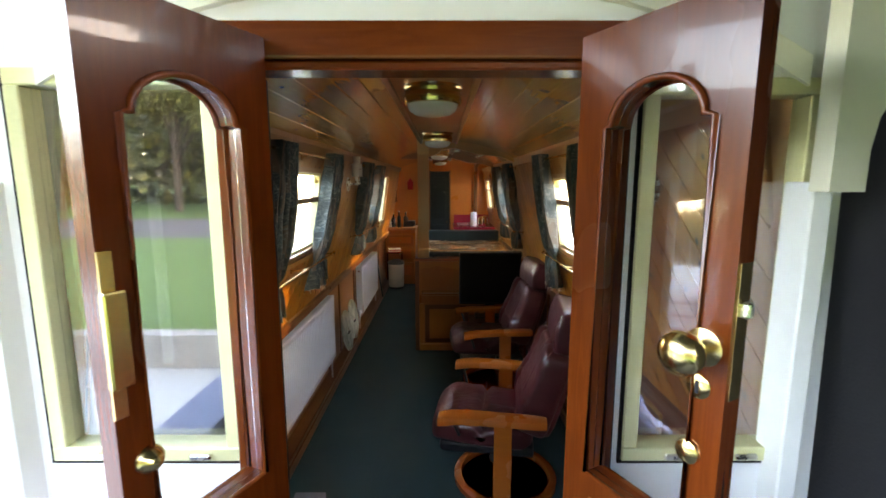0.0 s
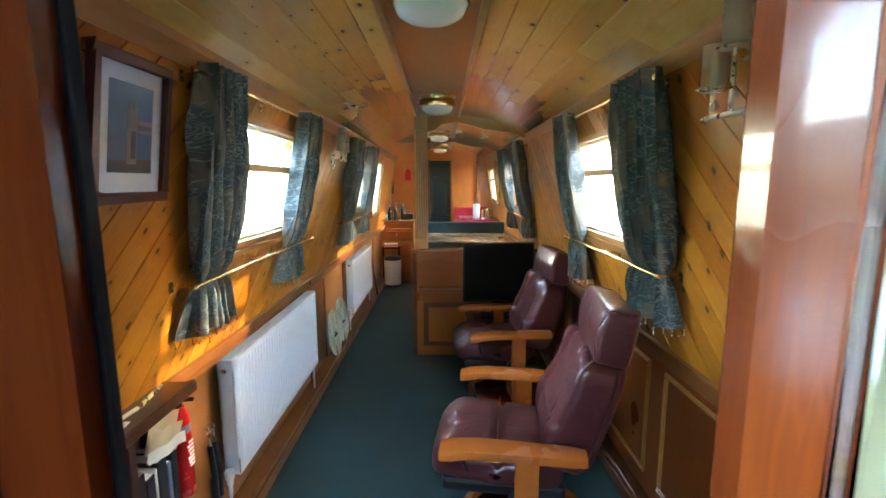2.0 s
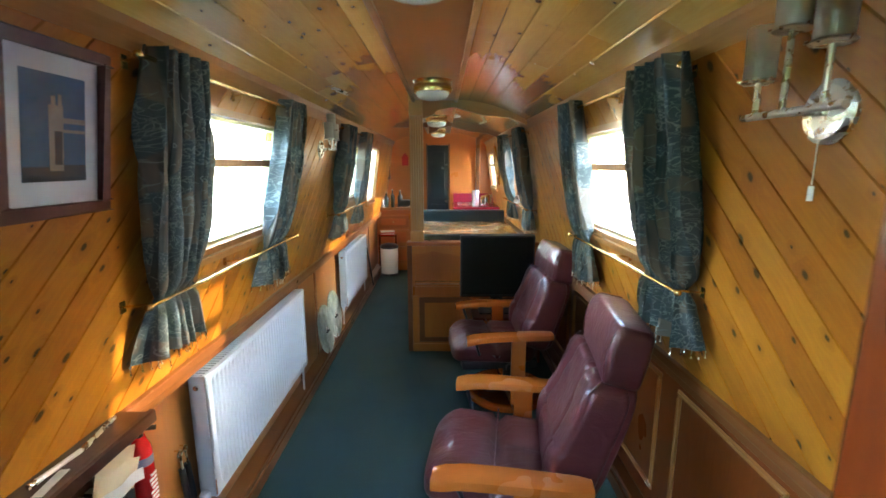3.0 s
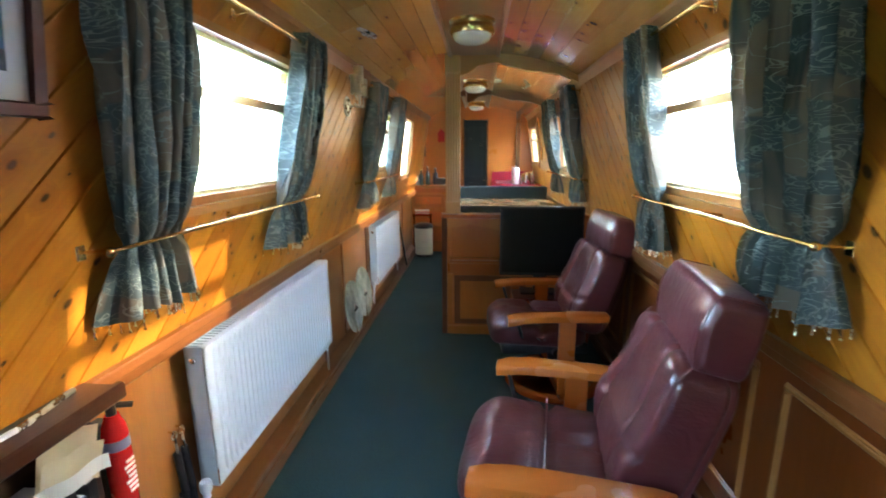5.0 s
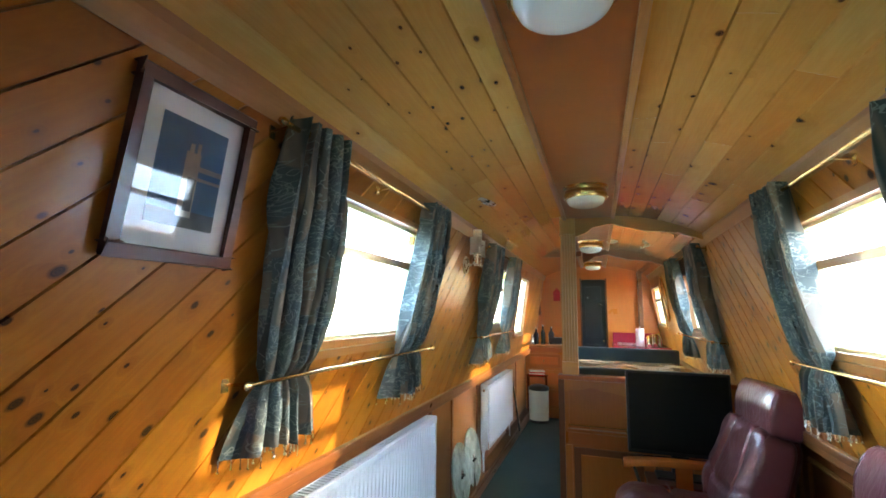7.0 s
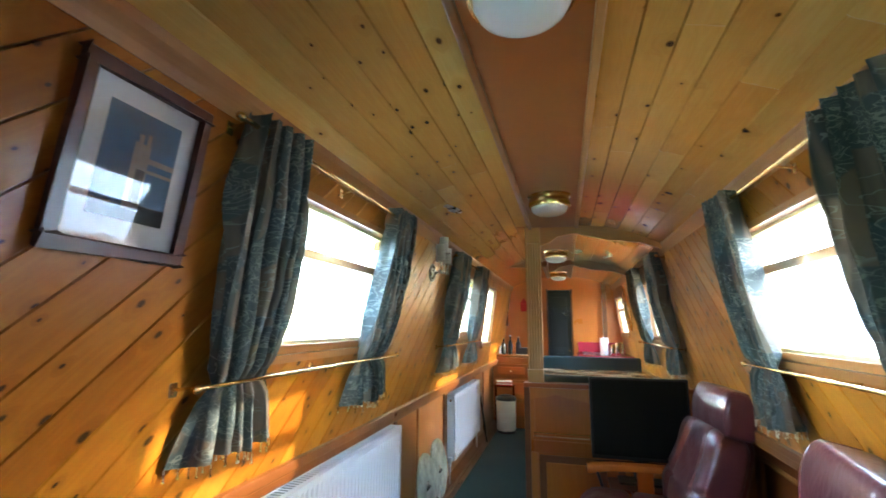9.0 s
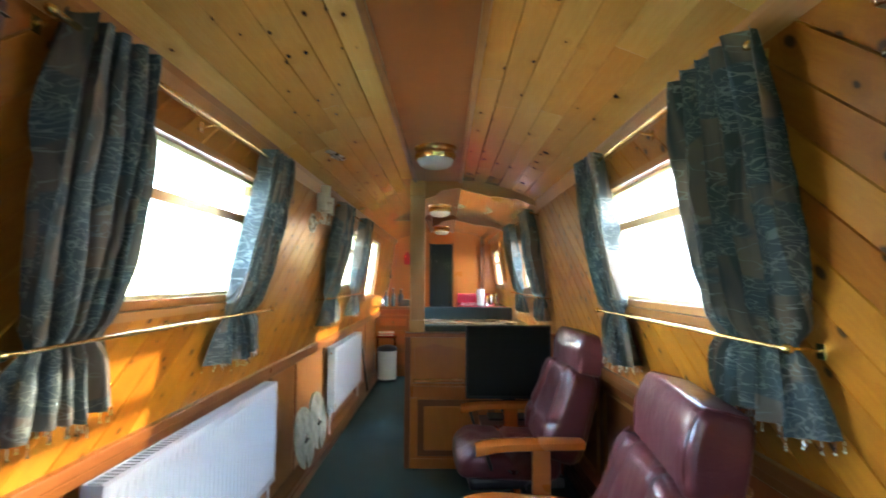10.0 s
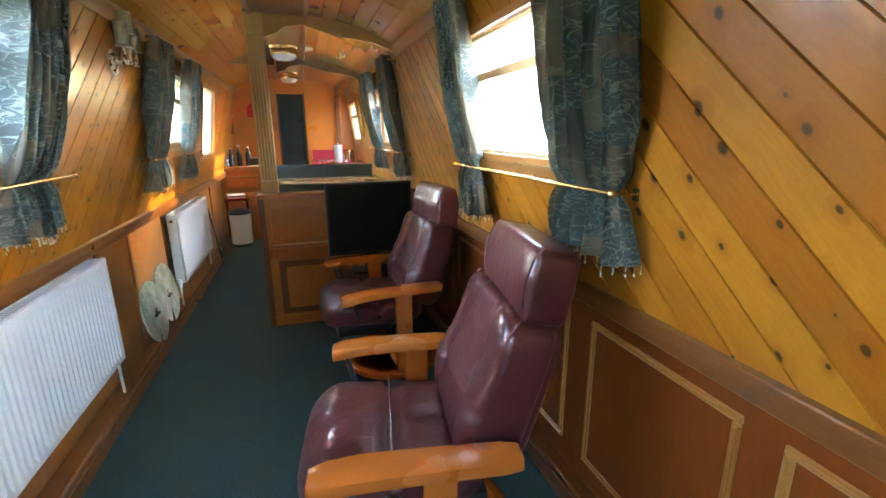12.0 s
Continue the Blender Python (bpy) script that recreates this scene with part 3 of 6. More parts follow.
def arch_outline(y0, y1, z0, z1, n=14):
    """Glass outline with shouldered arch, as (y, z) points."""
    pts = [(y0, z0), (y1, z0), (y1, z1 - 0.075)]
    w = y1 - y0
    sh = 0.018
    for k in range(n + 1):
        a = math.pi * k / n
        pts.append((y0 + w / 2 + (w / 2 - sh) * math.cos(a), z1 - 0.07 + 0.07 * math.sin(a)))
    pts.append((y0, z1 - 0.075))
    return pts


def leaf(nm, side):
    """A half glazed mahogany door leaf, folded back outwards. Built along -y from the hinge, then turned."""
    L, t = (0.345, 0.042) if side < 0 else (0.335, 0.042)
    z0, z1 = 0.34, 2.005
    gy0, gy1, gz0, gz1 = -L + 0.050, -0.068, 1.10, 1.895
    m = pose(-0.318 if side < 0 else 0.322, Y0 - 0.035, 0, 0, 0, -24 if side < 0 else 28)
    t0, t1 = (-t, 0) if side < 0 else (0, t)
    th = thing(nm, m @ Vector((0, 0, z0)), "open half-glazed mahogany door leaf folded outwards", "door", "front doors")
    tagged(th, kind="structure")
    out = arch_outline(gy0, gy1, gz0, gz1)
    bm = bmesh.new()
    # panel with the arched hole, as quads between hole and rim
    rim = []
    for y, z in out:
        if z <= gz0 + 1e-6:
            rim.append((-L if y < -L / 2 else 0, z0))
        else:
            cy, cz = (gy0 + gy1) / 2, gz1 - 0.12
            if z < gz1 - 0.0725:
                rim.append((-L if y < cy else 0, z))
            else:
                u = (y - gy0 - 0.018) / (gy1 - gy0 - 0.036)
                rim.append((-L + L * u, z1))
    rows = {}
    for d in (t0, t1):
        rows[d] = ([bm.verts.new((d, y, z)) for y, z in out], [bm.verts.new((d, y, z)) for y, z in rim])
    n = len(out)
    for d in (t0, t1):
        h, r = rows[d]
        for k in range(n):
            bm.faces.new((h[k], h[(k + 1) % n], r[(k + 1) % n], r[k]))
    for idx in (0, 1):
        a, b = rows[t0][idx], rows[t1][idx]
        for k in range(n):
            bm.faces.new((a[k], a[(k + 1) % n], b[(k + 1) % n], b[k]))
    bmesh.ops.remove_doubles(bm, verts=bm.verts, dist=1e-5)
    part("leaf", moved(bm, m), M_MAHOG, th)
    # beads round the glass on both faces
    for d in (t0 - 0.004, t1 + 0.004):
        part("glazing_bead", moved(sweep([(d, y, z) for y, z in out], 0.0065, 8, closed=True), m), M_MAHOG, th, smooth=60)
    cy, cz = (gy0 + gy1) / 2, (gz0 + gz1) / 2
    bm = bmesh.new()
    a = [bm.verts.new(((t0 + t1) / 2 - 0.002, y, z)) for y, z in out]
    b = [bm.verts.new(((t0 + t1) / 2 + 0.002, y, z)) for y, z in out]
    bm.faces.new(a), bm.faces.new(b)
    for k in range(n):
        bm.faces.new((a[k], a[(k + 1) % n], b[(k + 1) % n], b[k]))
    p = part("pane", moved(bm, m), M_GLASS, th)
    p.visible_shadow = False
    for d in (t0, t1):
        s = -1 if d == t0 else 1
        part("panel", moved(box(d - 0.008, d + 0.008, -L + 0.07, -0.07, 0.45, 1.0, 0.008, 2), m), M_MAHOG, th)
    face = t0 if side > 0 else t1           # the face turned to the doorway
    s = -1 if side > 0 else 1
    e = -L
    if side > 0:
        kn = lathe([(0.0, 0.0), (0.031, 0.0), (0.031, 0.006), (0.014, 0.012), (0.012, 0.035), (0.030, 0.042), (0.036, 0.056), (0.033, 0.072), (0.018, 0.082), (0.0, 0.084)],
                   m @ pose(face, -L + 0.038, 1.458, 0, 90 * s, 0), 28)
        part("knob", kn, M_BRASS, th, "polished brass knob", 60)
        part("keyhole_plate", lathe([(0.0, 0.0), (0.021, 0.0), (0.021, 0.003), (0.018, 0.005), (0.0, 0.005)], m @ pose(face, -L + 0.042, 1.39, 0, 90 * s, 0)), M_BRASS, th, smooth=40)
        part("keyhole", moved(box(face + s * 0.0045, face + s * 0.0062, -L + 0.039, -L + 0.045, 1.378, 1.40, 0.001), m), M_BLACK, th)
        part("lock_plate", moved(box(t0 + 0.006, t1 - 0.006, e - 0.003, e + 0.001, 1.38, 1.60), m), M_BRASS, th)
        part("latch", moved(box(t0 + 0.014, t1 - 0.014, e - 0.016, e, 1.515, 1.54, 0.003), m), M_STEEL, th)
        part("lower_rosette", lathe([(0.0, 0.0), (0.022, 0.0), (0.02, 0.006), (0.008, 0.012), (0.0, 0.012)], m @ pose(face, -L + 0.05, 1.27, 0, 90 * s, 0)), M_BRASS, th, smooth=40)
    else:
        part("strike_plate", moved(box(face - 0.001, face + 0.004, e + 0.0, e + 0.02, 1.36, 1.62), m), M_BRASS, th, "brass strike plate")
        part("strike_box", moved(box(face + 0.002, face + 0.016, e - 0.004, e + 0.03, 1.41, 1.56, 0.003), m), M_BRASS, th)
        part("handle_rosette", lathe([(0.0, 0.0), (0.024, 0.0), (0.022, 0.008), (0.012, 0.02), (0.0, 0.03)], m @ pose(face, -L + 0.045, 1.27, 0, 90 * s, 0)), M_BRASS, th, smooth=40)
    for z in (0.6, 1.75):
        part("hinge", moved(rod(((t0 + t1) / 2, 0.006, z - 0.04), ((t0 + t1) / 2, 0.006, z + 0.04), 0.007), m), M_BRASS, th)
    return th


for nm, x0, x1 in (("trim_architrave_left", OPX0 - 0.05, OPX0 - 0.003), ("trim_architrave_right", OPX1 + 0.003, OPX1 + 0.05)):
    setting(nm, box(x0, x1, Y0 - 0.028, Y0 - 0.001, 0.32, OPZ - 0.013, 0.004), M_MAHOG, "varnished mahogany architrave beside the door", "door frame")

leaf("door_1", -1)
leaf("door_2", 1)


# ---------------------------------------------------------------- armchairs
def soft_box(sx, sy, sz, bulge=0.25, cuts=7, p=5.0):
    """A cushion: a rounded box in its own coordinates, centred on the origin."""
    bm = bmesh.new()
    bmesh.ops.create_cube(bm, size=2)
    bmesh.ops.subdivide_edges(bm, edges=bm.edges[:], cuts=cuts, use_grid_fill=True)
    for v in bm.verts:
        c = v.co.copy()
        r = (abs(c.x) ** p + abs(c.y) ** p + abs(c.z) ** p) ** (1 / p)
        c = c / r
        edge = max(abs(c.x), abs(c.y))
        c.z *= 1 - bulge * max(0, edge - 0.35) ** 2
        v.co = (c.x * sx / 2, c.y * sy / 2, c.z * sz / 2)
    return bm


def armchair(at, turn):
    """A reclining swivel armchair that faces -x in its own frame."""
    m = pose(at[0], at[1], 0, 0, 0, turn)
    th = thing("armchair", (at[0], at[1], 0), "burgundy leather reclining swivel armchair with orange wooden arms", "armchair", "leather armchairs")
    # seat: front pad and rear pad meet at a seam
    wy = 0.52
    bm = soft_box(0.56, wy, 0.17, 0.5, 15)
    for v in bm.verts:
        if v.co.z > 0:
            v.co.z -= 0.038 * math.exp(-((v.co.x - 0.0) / 0.018) ** 2)
            v.co.z -= 0.016 * math.exp(-((v.co.y) / 0.014) ** 2) * (v.co.x > 0.0)
            v.co.z += 0.014 * noise.noise(v.co * 9)
        if v.co.x < -0.2:
            v.co.z -= 0.03 * ((-0.2 - v.co.x) / 0.08)
    moved(bm, m @ pose(-0.075, 0, 0.395, 0, 4, 0))
    seat = part("seat", bm, M_LEATHER, th, "burgundy leather seat cushion", 180)
    part("seam", moved(rod((0, -0.235, 0.455), (0, 0.235, 0.455), 0.004, 6), m @ pose(-0.075, 0, 0.02)), M_LEATHER, seat)
    part("seat_base", moved(box(-0.30, 0.20, -0.235, 0.235, 0.285, 0.345, 0.02, 2), m), M_BLACK, th)
    # back: two side panels and a middle
    back = m @ pose(0.185, 0, 0.42, 0, 17, 0)
    bm = soft_box(0.16, 0.53, 0.50, 0.08, 31, p=6.5)
    for v in bm.verts:
        if v.co.x < 0:
            h = v.co.z / 0.52
            edge = 0.15 - 0.05 * max(0, h) - 0.02 * h
            v.co.x += 0.024 * math.exp(-((abs(v.co.y) - edge) / 0.011) ** 2) * (h > -0.42)
            v.co.x += 0.014 * math.exp(-((h + 0.16 - 0.5 * max(0, abs(v.co.y) - 0.1)) / 0.022) ** 2)
            v.co.x -= 0.030 * math.exp(-((h + 0.2) / 0.24) ** 2)
            v.co.x -= 0.010 * (abs(v.co.y) > edge)
            v.co.x += 0.006 * noise.noise(Vector((v.co.y * 9, v.co.z * 14, at[1])))
    part("back_cushion", moved(bm, back @ pose(0, 0, 0.222)), M_LEATHER, th, "burgundy leather back cushion with curved seams", 180)
    bm = soft_box(0.09, 0.50, 0.52, 0.1, 7)
    part("backrest", moved(bm, back @ pose(0.06, 0, 0.23)), M_LEATHER, th, "burgundy leather backrest shell", 180)
    hm = back @ pose(0.015, 0, 0.562, 0, -5, 0)
    bm = soft_box(0.135, 0.47, 0.225, 0.06, 15, p=9.0)
    for v in bm.verts:
        v.co.x -= 0.014 * math.exp(-((v.co.z - 0.01) / 0.07) ** 2) * (v.co.x < 0)
        v.co.y *= 1 - 0.05 * max(0, v.co.z / 0.11)
        v.co.x += 0.003 * noise.noise(Vector((v.co.y * 14, v.co.z * 16, at[1])))
    head = part("headrest", moved(bm, hm), M_LEATHER, th, "padded burgundy leather headrest", 180)
    for y in (-0.216, 0.216):
        k = math.copysign(1, y)
        part("piping", moved(sweep([(-0.058, y, -0.095), (-0.072, y, -0.05), (-0.078, y, 0.01), (-0.072, y - k * 0.004, 0.06), (-0.060, y - k * 0.008, 0.092), (-0.045, y - k * 0.010, 0.106), (0.045, y - k * 0.010, 0.106)], 0.0032, 6), hm), M_LEATHER, head)
    for y in (-0.243, 0.243):
        part("piping", moved(sweep([(-0.068, y, -0.19), (-0.085, y, -0.12), (-0.088, y, -0.02), (-0.076, y, 0.10), (-0.070, y, 0.20), (-0.050, y * 0.985, 0.245)], 0.0032, 6), back @ pose(0, 0, 0.222)), M_LEATHER, th)
    # arms on flat uprights
    for s in (-1, 1):
        y = s * 0.345
        bm = bmesh.new()
        n = 12
        rings = []
        for k in range(n + 1):
            u = k / n
            x = -0.285 + 0.535 * u
            w = 0.053 - 0.012 * abs(u - 0.25) ** 1.2
            zc = 0.550 - 0.012 * max(0, 0.28 - u) / 0.28 * (0.28 - u) / 0.28 * 1.5 + 0.004 * math.sin(u * 3)
            th_ = 0.022 + 0.004 * (u < 0.15)
            if k in (0, n):
                w *= 0.8
            ring = []
            for a in range(12):
                c, sn = math.cos(a * math.pi / 6), math.sin(a * math.pi / 6)
                e = 0.45
                ring.append(bm.verts.new((x, y + w * math.copysign(abs(c) ** e, c), zc + th_ * math.copysign(abs(sn) ** e, sn))))
            rings.append(ring)
        for a, b in zip(rings, rings[1:]):
            for k in range(12):
                bm.faces.new((a[k], a[(k + 1) % 12], b[(k + 1) % 12], b[k]))
        bm.faces.new(rings[0]), bm.faces.new(rings[-1])
        part("armrest", moved(bm, m), M_BEECH, th, "orange stained wooden armrest", 50)
        part("arm_support", moved(box(-0.005, 0.085, y - 0.014, y + 0.014, 0.10, 0.54, 0.005, 2), m), M_BEECH, th)
        part("recline_knob", moved(rod((0.0, y - s * 0.02, 0.33), (0.0, y - s * 0.05, 0.33), 0.028, 16), m), M_BLACK, th)
        part("brace", moved(rod((-0.235, s * 0.31, 0.545), (-0.19, s * 0.26, 0.40), 0.009, 8), m), M_BLACK, th)
    # base ring of bent wood with a cross bar and column
    part("base_ring", moved(lathe([(0.25, 0.0), (0.29, 0.0), (0.298, 0.012), (0.295, 0.034), (0.285, 0.042), (0.255, 0.042), (0.245, 0.03), (0.245, 0.01), (0.25, 0.0)], pose(0.05, 0, 0), 40), m), M_BEECH, th, "bent wood ring base", 40)
    part("cross_bar", moved(box(0.02, 0.085, -0.33, 0.33, 0.042, 0.105, 0.01, 2), m), M_BEECH, th)
    part("column", moved(rod((0.05, 0, 0.10), (0.05, 0, 0.29), 0.03, 16), m), M_BLACK, th)
    return th


armchair((0.355, 2.585), -9)
armchair((0.465, 3.87), 4)


# ---------------------------------------------------------------- radiators
def radiator(y0, y1, z0, z1, xf):
    """A convector panel radiator on the left side, its ribbed face turned to +x."""
    th = thing("radiator", (xf - 0.05, (y0 + y1) / 2, z0), "white enamelled panel radiator with vertical ribs", "radiator", "radiators")
    bm = bmesh.new()
    n = int((y1 - y0 - 0.06) / 0.0335)
    p = (y1 - y0 - 0.06) / n
    pts = [(y0, 0.0), (y0 + 0.03, 0.0)]
    for k in range(n):
        a = y0 + 0.03 + k * p
        pts += [(a + p * 0.15, 0.0), (a + p * 0.30, -0.008), (a + p * 0.62, -0.008), (a + p * 0.78, 0.0)]
    pts += [(y1 - 0.03, 0.0), (y1, 0.0)]
    cols = []
    for y, d in pts:
        cols.append([bm.verts.new((xf + dd, y, z)) for z, dd in ((z0, -0.012), (z0 + 0.006, 0), (z0 + 0.028, 0), (z0 + 0.045, d), (z1 - 0.045, d), (z1 - 0.028, 0), (z1 - 0.006, 0), (z1, -0.010))])
    for a, b in zip(cols, cols[1:]):
        for k in range(7):
            bm.faces.new((a[k], a[k + 1], b[k + 1], b[k]))
    part("front_panel", bm, M_ENAMEL, th, "", 30)
    part("rear_panel", box(xf - 0.072, xf - 0.06, y0, y1, z0, z1, 0.003), M_ENAMEL, th)
    for y in (y0, y1 - 0.004):
        part("side_panel", box(xf - 0.07, xf - 0.008, y, y + 0.004, z0 + 0.004, z1 - 0.004), M_ENAMEL, th)
    bm = bmesh.new()
    for i in range(int((y1 - y0) / 0.022)):
        y = y0 + 0.012 + i * 0.022
        box(xf - 0.066, xf - 0.012, y, y + 0.012, z1 - 0.008, z1 - 0.004, bm=bm)
    box(xf - 0.07, xf - 0.064, y0, y1, z1 - 0.009, z1 - 0.002, bm=bm)
    box(xf - 0.016, xf - 0.006, y0, y1, z1 - 0.012, z1 - 0.003, bm=bm)
    part("top_grille", bm, M_ENAMEL, th)
    part("air_plug", lathe([(0.0, 0.0), (0.011, 0.0), (0.011, 0.008), (0.006, 0.012), (0.0, 0.012)], pose(xf - 0.04, y0 - 0.0, z1 - 0.05, 90, 0, 0), 16), M_CHROME, th)
    part("valve", lathe([(0.0, -0.06), (0.009, -0.06), (0.009, -0.02), (0.013, -0.018), (0.013, 0.01), (0.02, 0.012), (0.021, 0.04), (0.017, 0.048), (0.0, 0.05)], pose(xf - 0.04, y0 - 0.022, z0 - 0.01), 18), M_ENAMEL, th, "white radiator valve", 40)
    part("pipe", sweep([(xf - 0.04, y0 - 0.022, z0 - 0.06), (xf - 0.04, y0 - 0.022, 0.09)], 0.007), M_ENAMEL, th)
    part("pipe", sweep([(xf - 0.04, y1 - 0.0, z0 + 0.03), (xf - 0.04, y1 + 0.015, z0 + 0.03), (xf - 0.04, y1 + 0.015, 0.09)], 0.007), M_ENAMEL, th)
    for y in (y0 + 0.15, y1 - 0.15):
        part("bracket", box(-0.952, xf - 0.068, y, y + 0.03, z0 + 0.1, z1 - 0.1), M_ENAMEL, th)
    return th


radiator(2.50, 3.72, 0.285, 0.81, -0.845)
radiator(5.02, 6.15, 0.26, 0.79, -0.845)


# ---------------------------------------------------------------- curtains
def curtain(side, y0, y1, b0, b1, seed, tie=1.22, top=1.90, bottom=1.04):
    """A gathered curtain on a brass rod, held in by the lower rod: y0..y1 at the top, b0..b1 at the tie."""
    rng = random.Random(seed)
    folds = 5 + rng.random() * 1.5
    ph = rng.random() * 6
    th = thing("curtain", (side * (half(1.5, side) - 0.05), (y0 + y1) / 2, bottom), "dark teal patterned curtain tied back under a brass rod, beaded hem", "curtain", "window curtains")
    bm = bmesh.new()
    nu, nv = 64, 44
    uvl = bm.loops.layers.uv.new("UVMap")
    grid = []
    for j in range(nv + 1):
        v = j / nv
        z = top + (bottom - top) * v
        if z > tie:
            s = (top - z) / (top - tie)
            belly = math.sin(s * math.pi) ** 0.8 * 0.018
            lo = y0 + (b0 - y0) * s ** 2 - belly
            hi = y1 + (b1 - y1) * s ** 2 + belly
            amp = 0.030 + 0.012 * math.sin(s * math.pi)
            pull = 0.012 * s ** 4
        else:
            s = (tie - z) / (tie - bottom)
            lo, hi = b0 - 0.035 * s ** 0.7, b1 + 0.035 * s ** 0.7
            amp = 0.018 + 0.022 * s
            pull = 0.012 * (1 - s) ** 2
        if abs(z - tie) < 0.04:
            k = 1 - abs(z - tie) / 0.04
            lo, hi = lo + 0.02 * k, hi - 0.02 * k
            amp *= 1 - 0.5 * k
        row = []
        for i in range(nu + 1):
            u = i / nu
            uu = u + 0.03 * math.sin(v * 5 + ph + u * 7)
            wave = math.sin(uu * folds * 2 * math.pi + ph) + 0.35 * math.sin(uu * folds * 4.3 * math.pi + ph * 2 + v * 3)
            d = 0.066 + amp * math.copysign(abs(wave) ** 0.8, wave) - pull + 0.008 * noise.noise(Vector((u * 5, v * 6, seed)))
            y = lo + (hi - lo) * u + 0.006 * math.sin(uu * folds * 4 * math.pi)
            zz = z + (0.010 * math.sin(u * 9 + ph) if j == nv else 0)
            row.append(bm.verts.new((side * (half(zz, side) - d), y, zz)))
        grid.append(row)
    for j in range(nv):
        for i in range(nu):
            f = bm.faces.new((grid[j][i], grid[j][i + 1], grid[j + 1][i + 1], grid[j + 1][i]))
            for lp, (a, b) in zip(f.loops, ((i, j), (i + 1, j), (i + 1, j + 1), (i, j + 1))):
                lp[uvl].uv = (a / nu * 0.62 + seed * 0.37, -b / nv * 0.9 + seed * 0.21)
    hem = [v.co.copy() for v in grid[-1]]
    cl = part("cloth", bm, M_CLOTH, th, "dark teal and brown brocade cloth", 180)
    bm = bmesh.new()
    for k in range(0, len(hem), 2):
        h = hem[k]
        L = 0.020 + 0.008 * rng.random()
        rod(h, h + Vector((0, 0, -L)), 0.0016, 4, bm=bm)
        bmesh.ops.create_uvsphere(bm, u_segments=6, v_segments=4, radius=0.0032, matrix=Matrix.Translation(h + Vector((0, 0, -L))))
    tagged(part("bead_fringe", bm, M_STEEL, cl, "beaded fringe"), kind="stuff")
    for k in range(3):
        y = y0 + (y1 - y0) * (k + 0.5) / 3
        x = side * (half(top - 0.04, side) - 0.058)
        part("eyelet", moved(lathe([(0.012, -0.002), (0.017, -0.002), (0.018, 0.0), (0.017, 0.002), (0.012, 0.002), (0.012, -0.002)], pose(0, 0, 0, 90, 0, 15), 16), pose(x, y, top - 0.035)), M_BRASS, cl)
    return th


def rods(side, y0, y1, top=1.865, tie=1.22):
    for z, d, r, nm, lab in ((top, 0.058, 0.007, "curtain_rod", "thin brass curtain rod over the window"), (tie, 0.095, 0.0055, "tieback_rod", "thin brass rod holding the curtains back")):
        x = side * (half(z, side) - d)
        th = thing(nm, (x, (y0 + y1) / 2, z), lab, "curtain rod", "brass rods")
        part("rod", rod((x, y0, z), (x, y1, z), r, 10), M_BRASS, th, smooth=60)
        for y in (y0, y1):
            part("finial", lathe([(0.0, -0.012), (0.008, -0.010), (0.012, 0.0), (0.008, 0.010), (0.0, 0.012)], pose(x, y, z, 90, 0, 0), 12), M_BRASS, th, smooth=60)
        for y in (y0 + 0.03, (y0 + y1) / 2, y1 - 0.03):
            xw = side * (half(z, side) + 0.002)
            part("bracket", rod((xw, y, z - 0.01), (x, y, z), 0.004, 8), M_BRASS, th)
            part("bracket_plate", box(xw - 0.004 * (side > 0), xw + 0.004 * (side < 0), y - 0.012, y + 0.012, z - 0.028, z + 0.008, 0.002), M_BRASS, th)


curtain(-1, 2.13, 2.35, 2.155, 2.385, 1)
curtain(-1, 3.10, 3.32, 2.98, 3.24, 2)
rods(-1, 2.08, 3.33)
curtain(1, 2.185, 2.50, 2.23, 2.52, 3)
curtain(1, 3.14, 3.34, 3.14, 3.36, 4, bottom=1.0)
rods(1, 2.21, 3.35)
curtain(-1, 4.38, 4.70, 4.40, 4.72, 5)
curtain(-1, 5.24, 5.56, 5.26, 5.54, 6)
rods(-1, 4.34, 5.62)
curtain(1, 4.70, 4.96, 4.66, 5.00, 7)
curtain(1, 5.62, 5.98, 5.62, 5.94, 8)
rods(1, 4.66, 6.02)


# ---------------------------------------------------------------- ceiling lamps, vents
def ceiling_lamp(x, y):
    z = ceil_z(x) - 0.006
    th = thing("ceiling_lamp", (x, y, z), "round ceiling lamp with brass rim and opal glass, unlit", "ceiling lamp", "ceiling lamps")
    down = pose(x, y, z, 180, 0, 0)
    part("rim", lathe([(0.0, 0.0), (0.120, 0.0), (0.124, 0.004), (0.120, 0.012), (0.112, 0.018), (0.110, 0.030), (0.116, 0.040), (0.118, 0.056), (0.112, 0.072), (0.104, 0.074), (0.100, 0.070)], down, 48), M_BRASS, th, "polished brass rim", 40)
    part("diffuser", lathe([(0.101, 0.064), (0.100, 0.082), (0.092, 0.098), (0.072, 0.110), (0.040, 0.117), (0.0, 0.119)], down, 48), M_OPAL, th, "opal glass diffuser", 60)
    for k in range(3):
        a = k * 2.1 + 0.4
        part("thumb_screw", lathe([(0.0, 0.0), (0.005, 0.0), (0.006, 0.012), (0.0, 0.014)], pose(x + 0.118 * math.cos(a), y + 0.118 * math.sin(a), z - 0.050, 90, 0, math.degrees(a) + 90), 10), M_BRASS, th)


for y in (2.05, 3.76, 5.75, 7.60):
    ceiling_lamp(0.0, y)


